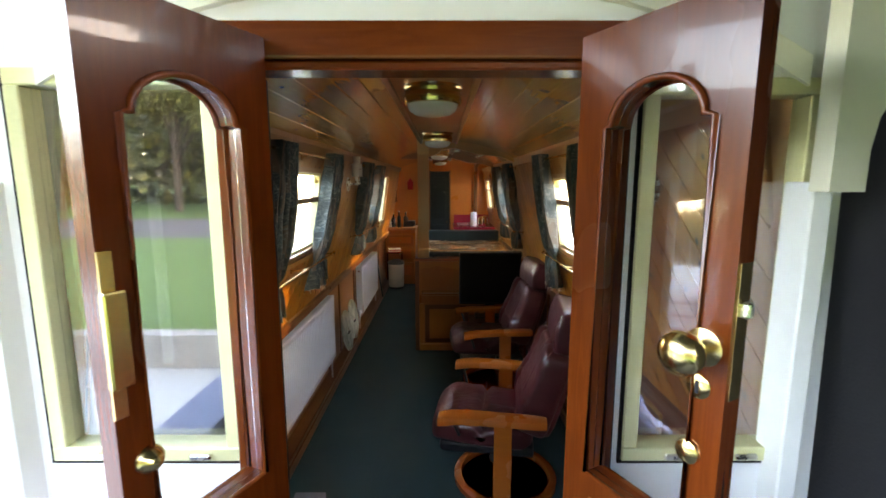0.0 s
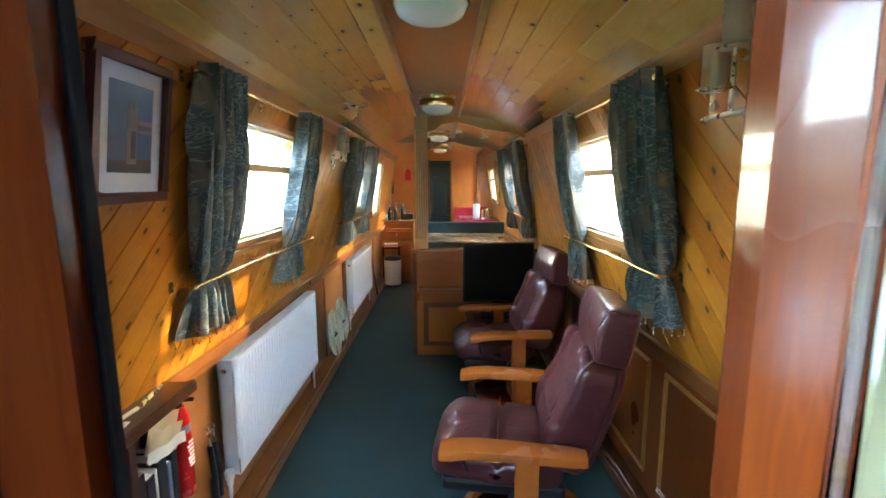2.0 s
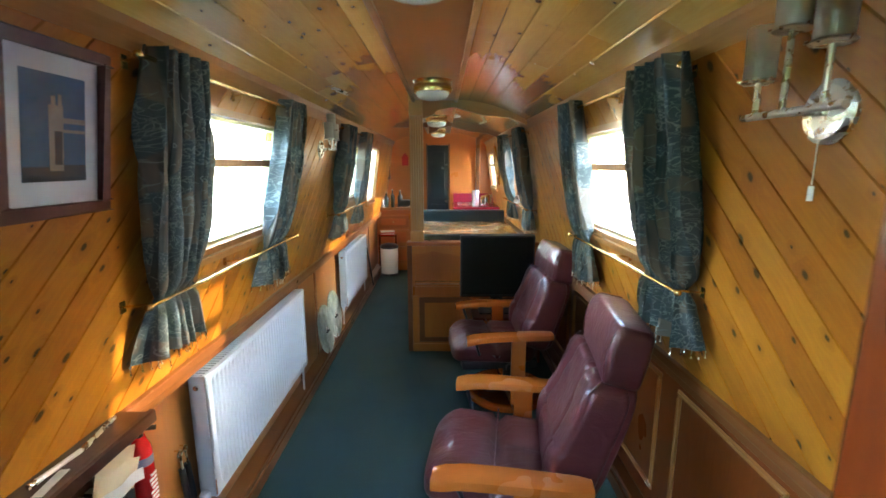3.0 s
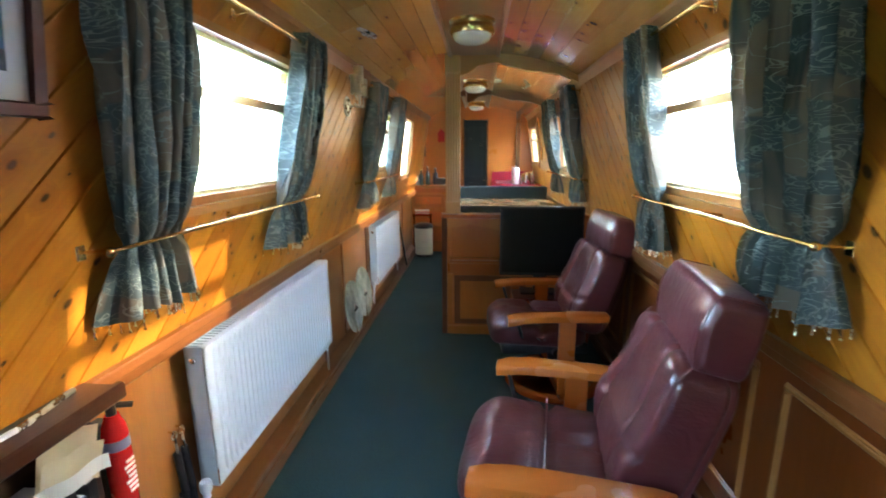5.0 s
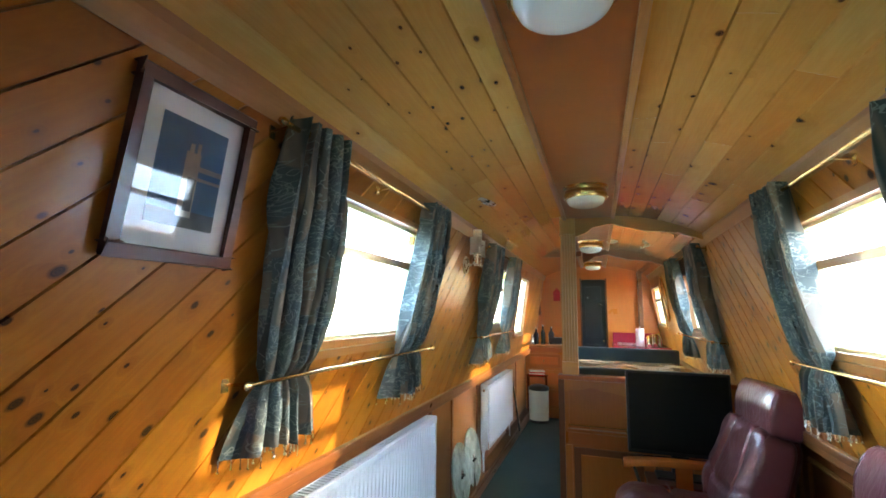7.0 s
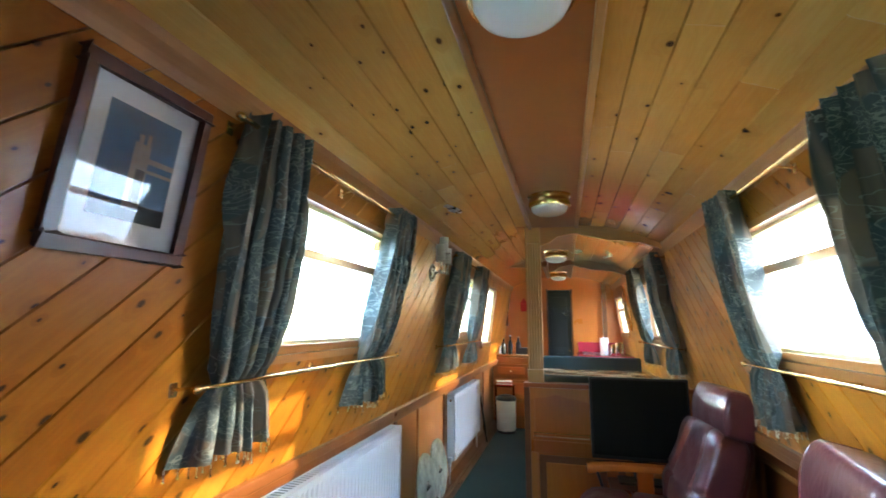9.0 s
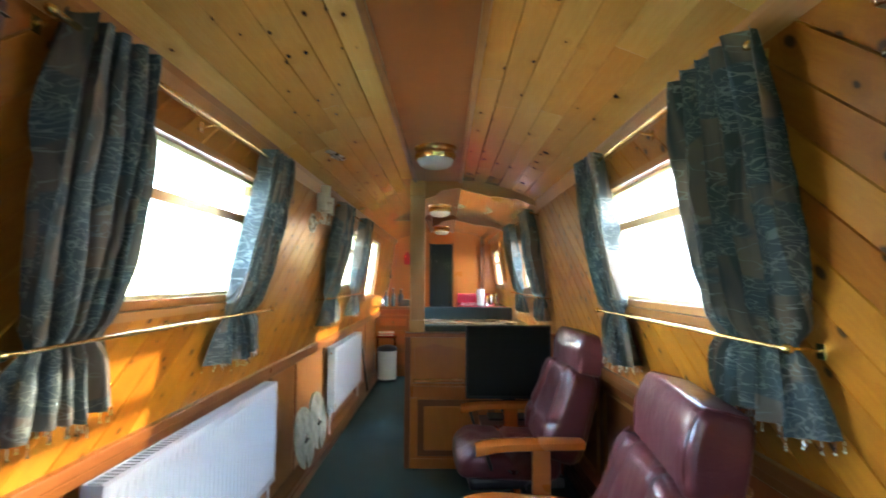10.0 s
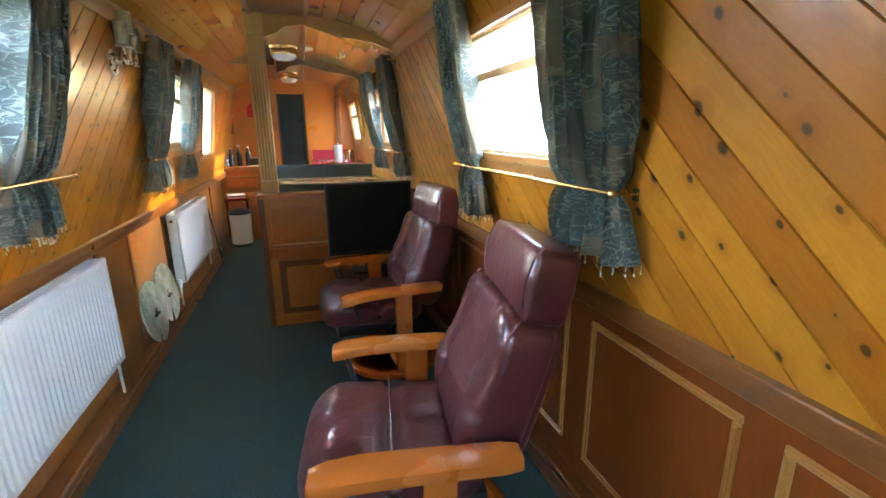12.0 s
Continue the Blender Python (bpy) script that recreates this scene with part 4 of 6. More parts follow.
def roof_vent(x, y, r, mat, lab, nm="ceiling_vent"):
    z = ceil_z(x) - 0.001
    sl = math.degrees(math.atan((ceil_z(x + 0.02) - ceil_z(x - 0.02)) / 0.04))
    th = thing(nm, (x, y, z), lab, "ceiling vent", "round ceiling fittings")
    m = pose(x, y, z, 180, sl, 0)
    part("rim", lathe([(r * 0.62, 0.0), (r, 0.0), (r * 1.02, 0.005), (r * 0.9, 0.014), (r * 0.66, 0.016), (r * 0.62, 0.010)], m, 28), mat, th, smooth=40)
    part("centre", lathe([(0.0, 0.006), (r * 0.62, 0.006), (r * 0.5, 0.010), (0.0, 0.012)], m, 28), M_OPAL if mat is M_OPAL else M_BLACK, th, smooth=40)


roof_vent(-0.545, 3.62, 0.07, M_STEEL, "round metal mushroom vent in the ceiling")
roof_vent(0.20, 5.80, 0.055, M_OPAL, "small round white fitting in the ceiling")
roof_vent(0.50, 5.75, 0.06, M_STEEL, "round metal mushroom vent in the ceiling")


# ---------------------------------------------------------------- wall lights with three frosted shades
def sconce(side, y, z, span, rises, cord=True):
    x0 = side * half(z, side)
    th = thing("wall_light", (x0, y, z), "brushed steel wall light with three frosted glass shades", "wall light", "wall lights")
    part("back_plate", lathe([(0.0, 0.0), (0.060, 0.0), (0.060, 0.008), (0.050, 0.016), (0.0, 0.022)], pose(x0, y, z, 0, -90 * side, 0), 32), M_STEEL, th, "round brushed steel plate", 30)
    xb = side * (half(z, side) - 0.085)
    part("stem", rod((x0, y, z), (xb, y, z), 0.008), M_STEEL, th)
    part("bar", rod((xb, y - span, z - 0.02 * 0), (xb, y + span, z), 0.0075, 12), M_STEEL, th, smooth=60)
    for dy, h in rises:
        yy = y + dy
        part("upright", rod((xb, yy, z), (xb, yy, z + h), 0.006, 10), M_STEEL, th, smooth=60)
        cup = part("cup", lathe([(0.0, 0.0), (0.030, 0.0), (0.034, 0.003), (0.030, 0.008), (0.012, 0.010), (0.0, 0.010)], pose(xb, yy, z + h), 20), M_STEEL, th, smooth=50)
        part("shade", lathe([(0.026, 0.008), (0.028, 0.010), (0.0295, 0.105), (0.028, 0.108), (0.0265, 0.105), (0.025, 0.012)], pose(xb, yy, z + h), 28), M_FROST, th, "frosted glass cylinder shade", 60)
        part("bulb", lathe([(0.0, 0.01), (0.009, 0.012), (0.009, 0.05), (0.0, 0.055)], pose(xb, yy, z + h), 10), M_OPAL, th)
        for k in range(3):
            a = k * 2.094 + 0.5
            part("shade_screw", rod((xb + 0.028 * math.cos(a), yy + 0.028 * math.sin(a), z + h + 0.006), (xb + 0.038 * math.cos(a), yy + 0.038 * math.sin(a), z + h + 0.006), 0.003, 6), M_CHROME, cup)
    if cord:
        part("pull_cord", rod((xb + side * 0.05, y - 0.02, z - 0.05), (xb + side * 0.05, y - 0.02, z - 0.135), 0.0012, 5), M_PAPERW, th)
        part("cord_pull", rod((xb + side * 0.05, y - 0.02, z - 0.165), (xb + side * 0.05, y - 0.02, z - 0.137), 0.005, 8), M_PAPERW, th)
    return th


sconce(1, 1.79, 1.695, 0.125, ((0.09, 0.065), (0.015, 0.145), (-0.08, 0.10)))
sconce(-1, 4.00, 1.70, 0.105, ((0.08, 0.06), (-0.005, 0.12), (-0.08, 0.06)), False)


# ---------------------------------------------------------------- picture
def picture(side, y0, y1, z0, z1):
    th = thing("framed_picture", (side * half(z0, side), (y0 + y1) / 2, z0), "dark red wooden frame with a photo of a stone bridge tower", "picture")
    f = 0.026
    bm = bmesh.new()
    for a, b, c, d in ((y0, y1, z0, z0 + f), (y0, y1, z1 - f, z1), (y0, y0 + f, z0 + f, z1 - f), (y1 - f, y1, z0 + f, z1 - f)):
        side_block(side, a, b, c, d, -0.026, -0.002, bm)
    bmesh.ops.bevel(bm, geom=[e for e in bm.edges], offset=0.004, segments=1, affect="EDGES")
    part("frame", bm, M_FRAME, th)
    part("mount", side_block(side, y0 + f, y1 - f, z0 + f, z1 - f, -0.009, -0.004), M_MOUNT, th, "pale blue-white mount")
    a0, a1, c0, c1 = y0 + 0.066, y1 - 0.064, z0 + 0.075, z1 - 0.066
    pr = part("print", side_block(side, a0, a1, c0, c1, -0.0105, -0.0092), M_ART_SKY, th, "photo of a bridge tower against blue sky")
    w, h = a1 - a0, c1 - c0

    def at(u0, u1, v0, v1, mat, d, nm):
        part(nm, side_block(side, a0 + u0 * w, a0 + u1 * w, c0 + v0 * h, c0 + v1 * h, -0.0105 - d, -0.0105), mat, pr)
    at(0.40, 0.62, 0.10, 0.72, M_ART_STONE, 0.0008, "tower")
    at(0.44, 0.50, 0.72, 0.80, M_ART_STONE, 0.0008, "turret")
    at(0.55, 0.60, 0.72, 0.82, M_ART_STONE, 0.0008, "turret")
    at(0.60, 1.0, 0.56, 0.61, M_ART_STONE, 0.0006, "walkway")
    at(0.60, 1.0, 0.47, 0.50, M_ART_STONE, 0.0006, "walkway")
    at(0.48, 0.60, 0.16, 0.48, M_ART_DARK, 0.0012, "arch")
    at(0.0, 0.40, 0.0, 0.14, M_ART_DARK, 0.0006, "river_bank")
    at(0.40, 1.0, 0.0, 0.16, M_ART_DARK, 0.0007, "pier")
    p = part("glazing", side_block(side, y0 + f, y1 - f, z0 + f, z1 - f, -0.0165, -0.0145), M_GLASS, th)
    p.visible_shadow = False


picture(-1, 1.745, 2.035, 1.49, 1.85)


# ---------------------------------------------------------------- partition, post, beams
def partition():
    x0, x1, y0, y1, zt = -0.225, 0.86, 4.575, 4.62, 0.965
    th = thing("partition", (0.3, 4.6, 0), "low panelled oak partition with brass rail and capping", "partition")
    part("panel_board", box(x0, x1, y0 + 0.014, y1, 0.0, zt - 0.03), M_OAK, th)
    part("capping", box(x0 - 0.012, x1, y0 - 0.018, y1 + 0.05, zt - 0.03, zt, 0.006, 2), M_OAK, th)
    part("end_stile", box(x0 - 0.012, x0 + 0.028, y0 - 0.002, y1 + 0.04, 0.0, zt - 0.031, 0.004), M_RAIL, th, "darker end post")
    for a, b, c, d in ((x0 + 0.03, x1, 0.0, 0.07), (x0 + 0.03, x1, 0.50, 0.58), (x0 + 0.03, x0 + 0.075, 0.072, 0.498), (x0 + 0.03, x0 + 0.06, 0.582, 0.862), (0.31, 0.36, 0.072, 0.498)):
        part("rail", box(a, b, y0, y0 + 0.013, c, d, 0.003), M_OAK, th)
    # top rail with a wavy lower edge
    n = 24
    out = [(x0 + 0.03, zt - 0.032), (x1, zt - 0.032)]
    for k in range(n + 1):
        u = k / n
        x = x1 + (x0 + 0.03 - x1) * u
        out.append((x, 0.865 - 0.022 * math.cos((x - x0) / 0.42 * 2 * math.pi) ** 3))
    part("wavy_rail", extrude(out, "y", y0 - 0.004, y0 + 0.013), M_OAK, th)
    for a, b in ((x0 + 0.085, 0.30), (0.37, 0.80)):
        part("raised_panel", box(a, b, y0 + 0.002, y0 + 0.016, 0.085, 0.485, 0.006, 1), M_RAIL, th)
        part("panel_field", box(a + 0.045, b - 0.045, y0 - 0.004, y0 + 0.004, 0.13, 0.44, 0.004), M_OAK, th)
    part("gallery_shelf", box(x0 + 0.05, 0.21, y0 - 0.045, y0 + 0.0, 0.595, 0.612, 0.003), M_OAK, th)
    part("gallery_rail", rod((x0 + 0.055, y0 - 0.038, 0.64), (0.205, y0 - 0.038, 0.64), 0.005, 8), M_BRASS, th, "thin brass rail")
    for x in (x0 + 0.06, x0 + 0.2, 0.2):
        part("rail_post", rod((x, y0 - 0.038, 0.612), (x, y0 - 0.038, 0.64), 0.004, 8), M_BRASS, th)


partition()


def fluted_post(x0, x1, y0, y1, z0, z1):
    th = thing("fluted_post", ((x0 + x1) / 2, (y0 + y1) / 2, z0), "light pine fluted post standing on the partition", "post")
    n = 5
    out = [(x0, y1), (x0, y0)]
    w = (x1 - x0) / (2 * n + 1)
    for k in range(n):
        a = x0 + w * (2 * k + 1)
        out += [(a, y0), (a + w * 0.2, y0 + 0.012), (a + w * 0.8, y0 + 0.012), (a + w, y0)]
    out += [(x1, y0), (x1, y1)]
    part("shaft", extrude(out, "z", z0 + 0.09, z1 - 0.12), M_TRIM_UP, th)
    part("base_block", box(x0 - 0.002, x1 + 0.002, y0 - 0.004, y1, z0, z0 + 0.088, 0.003), M_TRIM_UP, th)
    part("head_block", box(x0 - 0.002, x1 + 0.002, y0 - 0.004, y1, z1 - 0.118, z1, 0.003), M_TRIM_UP, th)


fluted_post(-0.205, -0.098, 4.585, 4.66, 0.967, 2.096)


def wavy_beam(nm, x0, x1, y, mat):
    """A shaped beam under the arched ceiling: deep at the post, scalloped along its lower edge."""
    knots = [(0.0, 0.145), (0.07, 0.128), (0.17, 0.078), (0.30, 0.060), (0.45, 0.080), (0.58, 0.092), (0.72, 0.072), (0.86, 0.048), (1.0, 0.040)]
    n = 48
    top, low = [], []
    for k in range(n + 1):
        u = k / n
        x = x0 + (x1 - x0) * u
        top.append((x, ceil_z(x) + 0.004))
        for (a, da), (b, db) in zip(knots, knots[1:]):
            if a <= u <= b:
                w = (u - a) / (b - a)
                w = w * w * (3 - 2 * w)
                low.append((x, ceil_z(x) - da - (db - da) * w))
                break
    bm = extrude(top + low[::-1], "y", y, y + 0.034)
    setting(nm, bm, mat, "scalloped pine beam under the ceiling", "beam")


wavy_beam("beam_front", -0.097, 0.735, 4.60, M_BEAM)
wavy_beam("beam_rear", -0.097, 0.735, 6.40, M_RAIL)
setting("trim_beam", box(-0.74, -0.11, 6.4, 6.43, 2.03, 2.09), M_RAIL, "plain timber cross beam", "beam")


# ---------------------------------------------------------------- television
def television():
    th = thing("television", (0.51, 4.5, 0.50), "black flat television, switched off, against the partition", "television")
    part("body", box(0.205, 0.815, 4.505, 4.545, 0.51, 1.03, 0.008, 2), M_BLACK, th)
    part("screen", box(0.22, 0.80, 4.5025, 4.506, 0.535, 1.015), M_SCREEN, th)
    part("stand_neck", box(0.46, 0.56, 4.52, 4.56, 0.40, 0.52, 0.004), M_BLACK, th)
    part("stand_foot", box(0.36, 0.66, 4.42, 4.57, 0.385, 0.40, 0.005), M_BLACK, th)
    st = thing("media_shelf", (0.55, 4.45, 0), "low dark wooden stand under the television", "stand")
    part("top", box(0.30, 0.86, 4.33, 4.565, 0.365, 0.385, 0.003), M_DADO, st)
    for x in (0.31, 0.83):
        part("side", box(x, x + 0.02, 4.34, 4.56, 0.0, 0.365), M_DADO, st)
    part("bottom_shelf", box(0.33, 0.83, 4.34, 4.56, 0.12, 0.135), M_DADO, st)


television()


# ---------------------------------------------------------------- right side dado panels
def bead_frame(wall_x, s, y0, y1, z0, z1, mat, nm="panel_moulding"):
    th = thing(nm, (wall_x, (y0 + y1) / 2, z0), "rectangular golden bead moulding on the lower side", "moulding", "dado mouldings")
    w = 0.024
    for a, b, c, d in ((y0, y1, z1 - w, z1), (y0, y1, z0, z0 + w), (y0, y0 + w, z0 + w + 0.001, z1 - w - 0.001), (y1 - w, y1, z0 + w + 0.001, z1 - w - 0.001)):
        bm = box(wall_x - s * 0.010, wall_x, a, b, c, d, 0.0035, 1)
        box(wall_x - s * 0.016, wall_x - s * 0.009, a + 0.007, b - 0.007, c + 0.007, d - 0.007, 0.002, 1, bm)
        part("bead", bm, mat, th)
    return th


for y0, y1 in ((1.32, 1.87), (1.965, 2.53), (2.665, 3.23), (3.36, 3.92), (4.02, 4.50)):
    bead_frame(0.985, 1, y0, y1, 0.175, 0.735, M_TRIM)
for y0 in (3.86, 4.30, 5.0, 6.3, 6.9):
    setting("trim_batten", box(-0.95, -0.938, y0, y0 + 0.035, 0.096, 0.864, 0.003), M_RAIL, "upright timber batten on the lower lining", "trim")


# ---------------------------------------------------------------- left corner: shelf, books, extinguisher, tools, step
def corner_shelf():
    th = thing("bookshelf", (-0.85, 1.7, 0.1), "dark brown open bookshelf under a deep wooden ledge", "shelf")
    part("top", box(-0.94, -0.792, 1.27, 2.10, 0.880, 0.902, 0.004), M_SHELF, th)
    part("lip", box(-0.793, -0.772, 1.27, 2.105, 0.868, 0.908, 0.005), M_SHELF, th, "raised front lip")
    part("upright", box(-0.93, -0.83, 2.035, 2.055, 0.096, 0.880), M_SHELF, th)
    part("upright", box(-0.93, -0.805, 1.82, 1.845, 0.096, 0.880), M_SHELF, th)
    part("lower_shelf", box(-0.93, -0.81, 1.27, 2.035, 0.44, 0.46), M_SHELF, th)
    part("back_board", box(-0.938, -0.93, 1.27, 2.05, 0.1, 0.88), M_SHELF, th)


corner_shelf()


def pen(y, z, x, L, turn, mat, lab):
    th = thing("stationery", (x, y, z), lab, "stationery", "odds and ends on the ledge")
    m = pose(x, y, z, 90, 0, turn)
    part("barrel", moved(rod((0, 0, -L / 2), (0, 0, L / 2), 0.006, 10), m), mat, th, smooth=60)
    part("cap", moved(rod((0, 0, L / 2), (0, 0, L / 2 + 0.03), 0.007, 10), m), M_STEEL, th, smooth=60)


pen(2.00, 0.907, -0.85, 0.12, 10, M_STEEL, "silver pen lying on the ledge")
pen(1.86, 0.908, -0.84, 0.10, -6, M_PAPERW, "white marker lying on the ledge")
th = thing("note_paper", (-0.86, 1.93, 0.903), "narrow folded white paper lying on the ledge", "paper")
part("sheet", moved(box(-0.011, 0.011, -0.045, 0.045, 0, 0.003, 0.001), pose(-0.815, 1.80, 0.9025, 0, 0, 8)), M_PAPERW, th)


def book(y0, y1, x1, z0, h, mat, lab, depth=0.12):
    th = thing("book", (x1 - depth / 2, (y0 + y1) / 2, z0), lab, "book", "books on the shelf")
    part("cover", box(x1 - depth, x1, y0, y1, z0, z0 + h, 0.002), mat, th)
    part("pages", box(x1 - depth + 0.002, x1 - 0.004, y0 + 0.003, y1 - 0.003, z0 + h - 0.001, z0 + h + 0.001), M_PAPERW, th)


rng = random.Random(4)
yb = 1.848
for mat, w, h, lab in ((M_BLACK, 0.035, 0.27, "black hardback book standing on the shelf"), (M_BLACK, 0.04, 0.24, "black hardback book standing on the shelf"), (M_PAPERW, 0.012, 0.25, "white booklet standing on the shelf"),
                       (M_BLACK, 0.045, 0.26, "black box file standing on the shelf"), (M_BLUE, 0.02, 0.23, "blue paperback standing on the shelf"), (M_BLACK, 0.03, 0.25, "black hardback book standing on the shelf")):
    book(yb, yb + w - 0.003, -0.812, 0.46, h, mat, lab)
    yb += w
for k, (mat, lab, y0, y1, zt, h) in enumerate(((M_PAPERW, "white folded leaflet standing before the books", 1.865, 2.045, 0.795, 0.036), (M_PAPER, "cream card sticking up out of the books", 1.905, 2.045, 0.832, 0.10), (M_PAPER, "cream card sticking up out of the books", 1.912, 2.045, 0.874, 0.12))):
    th = thing("leaflet", (-0.82, (y0 + y1) / 2, zt - h), lab, "paper", "papers above the books")
    bm = bmesh.new()
    n = 12
    rows = []
    for i in range(n + 1):
        u = i / n
        curl = 0.006 * math.sin(u * 6.0 + k)
        rows.append([bm.verts.new((-0.788 - 0.010 * k - 0.03 * (1 - v) * (k > 0) + curl, y0 + (y1 - y0) * u, zt - 0.035 * u - h * (1 - v) + 0.004 * math.sin(u * 9 + k))) for v in (0, 0.4, 0.75, 1)])
    for a, b in zip(rows, rows[1:]):
        for j in range(3):
            bm.faces.new((a[j], a[j + 1], b[j + 1], b[j]))
    bmesh.ops.solidify(bm, geom=bm.faces[:], thickness=0.003)
    part("sheet", bm, mat, th, smooth=40)


def extinguisher(x, y, z0):
    th = thing("fire_extinguisher", (x, y, z0), "red fire extinguisher hanging in the corner by the shelf", "fire extinguisher")
    part("cylinder", lathe([(0.0, 0.0), (0.024, 0.0), (0.029, 0.008), (0.029, 0.27), (0.026, 0.295), (0.018, 0.315), (0.016, 0.325), (0.0, 0.325)], pose(x, y, z0), 28), M_RED, th, "glossy red cylinder", 50)
    part("label", lathe([(0.0293, 0.10), (0.0297, 0.10), (0.0297, 0.22), (0.0293, 0.22)], pose(x, y, z0), 28), M_RED, th)
    bm = bmesh.new()
    for k in range(7):
        box(x + 0.0285, x + 0.0310, y - 0.012 - 0.004 * (k % 3), y + 0.012, z0 + 0.112 + k * 0.014, z0 + 0.119 + k * 0.014, bm=bm)
    part("print", bm, M_PAPERW, th)
    part("blue_band", lathe([(0.0293, 0.235), (0.0297, 0.235), (0.0297, 0.262), (0.0293, 0.262)], pose(x, y, z0), 28), M_BLUE, th)
    part("valve", rod((x, y, z0 + 0.325), (x, y, z0 + 0.355), 0.012, 12), M_BLACK, th)
    part("lever", box(x - 0.012, x + 0.012, y - 0.05, y + 0.02, z0 + 0.352, z0 + 0.364, 0.003), M_BLACK, th)
    part("nozzle", rod((x, y + 0.01, z0 + 0.345), (x + 0.03, y + 0.035, z0 + 0.335), 0.008, 10), M_BLACK, th)
    part("bracket", box(x - 0.06, x - 0.026, y - 0.02, y + 0.02, z0 + 0.05, z0 + 0.30), M_BLACK, th)


extinguisher(-0.868, 2.15, 0.462)

for y, mat, lab in ((2.42, M_BLACK, "black-handled hearth tool hanging beside the radiator"), (2.455, M_BLACK, "black-handled hearth brush hanging beside the radiator")):
    th = thing("hearth_tool", (-0.93, y, 0.5), lab, "hearth tool", "hearth tools")
    part("handle", rod((-0.915, y, 0.33), (-0.93, y + 0.005, 0.47), 0.012, 10), mat, th, smooth=60)
    part("shaft", rod((-0.925, y + 0.003, 0.47), (-0.93, y + 0.005, 0.52), 0.004, 8), M_STEEL, th)
    part("ring", sweep([(-0.93, y + 0.005 + 0.012 * math.cos(a), 0.532 + 0.012 * math.sin(a)) for a in [k * math.pi / 6 for k in range(12)]], 0.003, 6, closed=True), M_STEEL, th)
    part("hook", rod((-0.95, y + 0.005, 0.544), (-0.922, y + 0.005, 0.544), 0.003, 6), M_BRASS, th)
    part("head", box(-0.935, -0.905, y - 0.012, y + 0.012, 0.22, 0.33, 0.006), mat, th)

th = thing("entry_step", (-0.45, 1.6, 0), "grey carpeted step box inside the doorway", "step")
bm = box(-0.73, -0.475, 1.255, 2.15, 0.0, 0.20)
bmesh.ops.bevel(bm, geom=[e for e in bm.edges if abs(e.verts[0].co.z - e.verts[1].co.z) > 0.1], offset=0.06, segments=5, affect="EDGES")
part("body", bm, M_RAIL, th)
bm = box(-0.735, -0.47, 1.255, 2.155, 0.20, 0.222)
bmesh.ops.bevel(bm, geom=[e for e in bm.edges if abs(e.verts[0].co.z - e.verts[1].co.z) > 0.01], offset=0.06, segments=5, affect="EDGES")
part("tread", bm, M_GREYSTEP, th, "grey tread")


# ---------------------------------------------------------------- round discs leaning on the left side
def disc(y, r, x, lean, lab):
    """A notched round plate leaning back against the lining."""
    zc = 0.096 + r
    th = thing("round_plate", (x, y, 0.096), lab, "metal plate", "round plates")
    out = []
    n = 60
    for k in range(n):
        a = 2 * math.pi * k / n
        rr = r
        if abs((a - 4.45 + math.pi) % (2 * math.pi) - math.pi) < 0.10:
            rr = r * 0.55
        out.append((rr * math.cos(a), rr * math.sin(a)))
    bm = extrude(out, "x", -0.005, 0.005)
    part("plate", moved(bm, pose(x, y, zc, 0, lean, 0)), M_SLATE, th)
    part("hub", moved(rod((0.004, 0, 0), (0.012, 0, 0), 0.018, 18), pose(x, y, zc, 0, lean, 0)), M_STEEL, th)
    part("handle", moved(box(0.004, 0.018, -0.035, 0.035, -0.03, -0.016, 0.003), pose(x, y, zc, 0, lean, 0)), M_BLACK, th)


disc(4.36, 0.195, -0.885, -9, "round grey-green metal plate with a notch, leaning on the side")
disc(4.70, 0.205, -0.895, -8, "larger round grey-green metal plate leaning behind another")

# ---------------------------------------------------------------- pedal bin
th = thing("pedal_bin", (-0.76, 7.35, 0), "cream pedal bin with a black domed lid", "bin")
part("body", lathe([(0.0, 0.03), (0.118, 0.03), (0.122, 0.04), (0.128, 0.40), (0.0, 0.40)], pose(-0.72, 7.35, 0), 32), M_BINBODY, th, "cream enamelled body", 40)
part("base", lathe([(0.0, 0.0), (0.125, 0.0), (0.125, 0.03), (0.0, 0.03)], pose(-0.72, 7.35, 0), 32), M_BLACK, th)
part("lid", lathe([(0.132, 0.40), (0.134, 0.425), (0.120, 0.445), (0.07, 0.462), (0.0, 0.468)], pose(-0.72, 7.35, 0), 32), M_BLACK, th, "black domed lid", 50)
part("pedal", box(-0.74, -0.70, 7.19, 7.24, 0.01, 0.025, 0.003), M_BLACK, th)
th = thing("folded_board", (-0.80, 6.45, 0.096), "thin folded board leaning beside the radiator", "board")
part("panel", moved(box(-0.01, 0.01, -0.13, 0.13, 0, 0.50, 0.003), pose(-0.835, 6.50, 0.097, 0, -8, 10)), M_BLACK, th)
part("edge", moved(box(0.0105, 0.013, -0.13, -0.11, 0, 0.50), pose(-0.835, 6.50, 0.097, 0, -8, 10)), M_STEEL, th)


# ---------------------------------------------------------------- dinette behind the partition
th = thing("dinette_table", (0.3, 6.2, 0), "wooden dinette table between bench seats", "table")
part("tabletop", box(-0.20, 0.84, 5.52, 6.46, 0.868, 0.898, 0.008, 2), M_TABLE, th)
part("leg", rod((0.3, 6.0, 0.0), (0.3, 6.0, 0.868), 0.035, 16), M_STEEL, th)


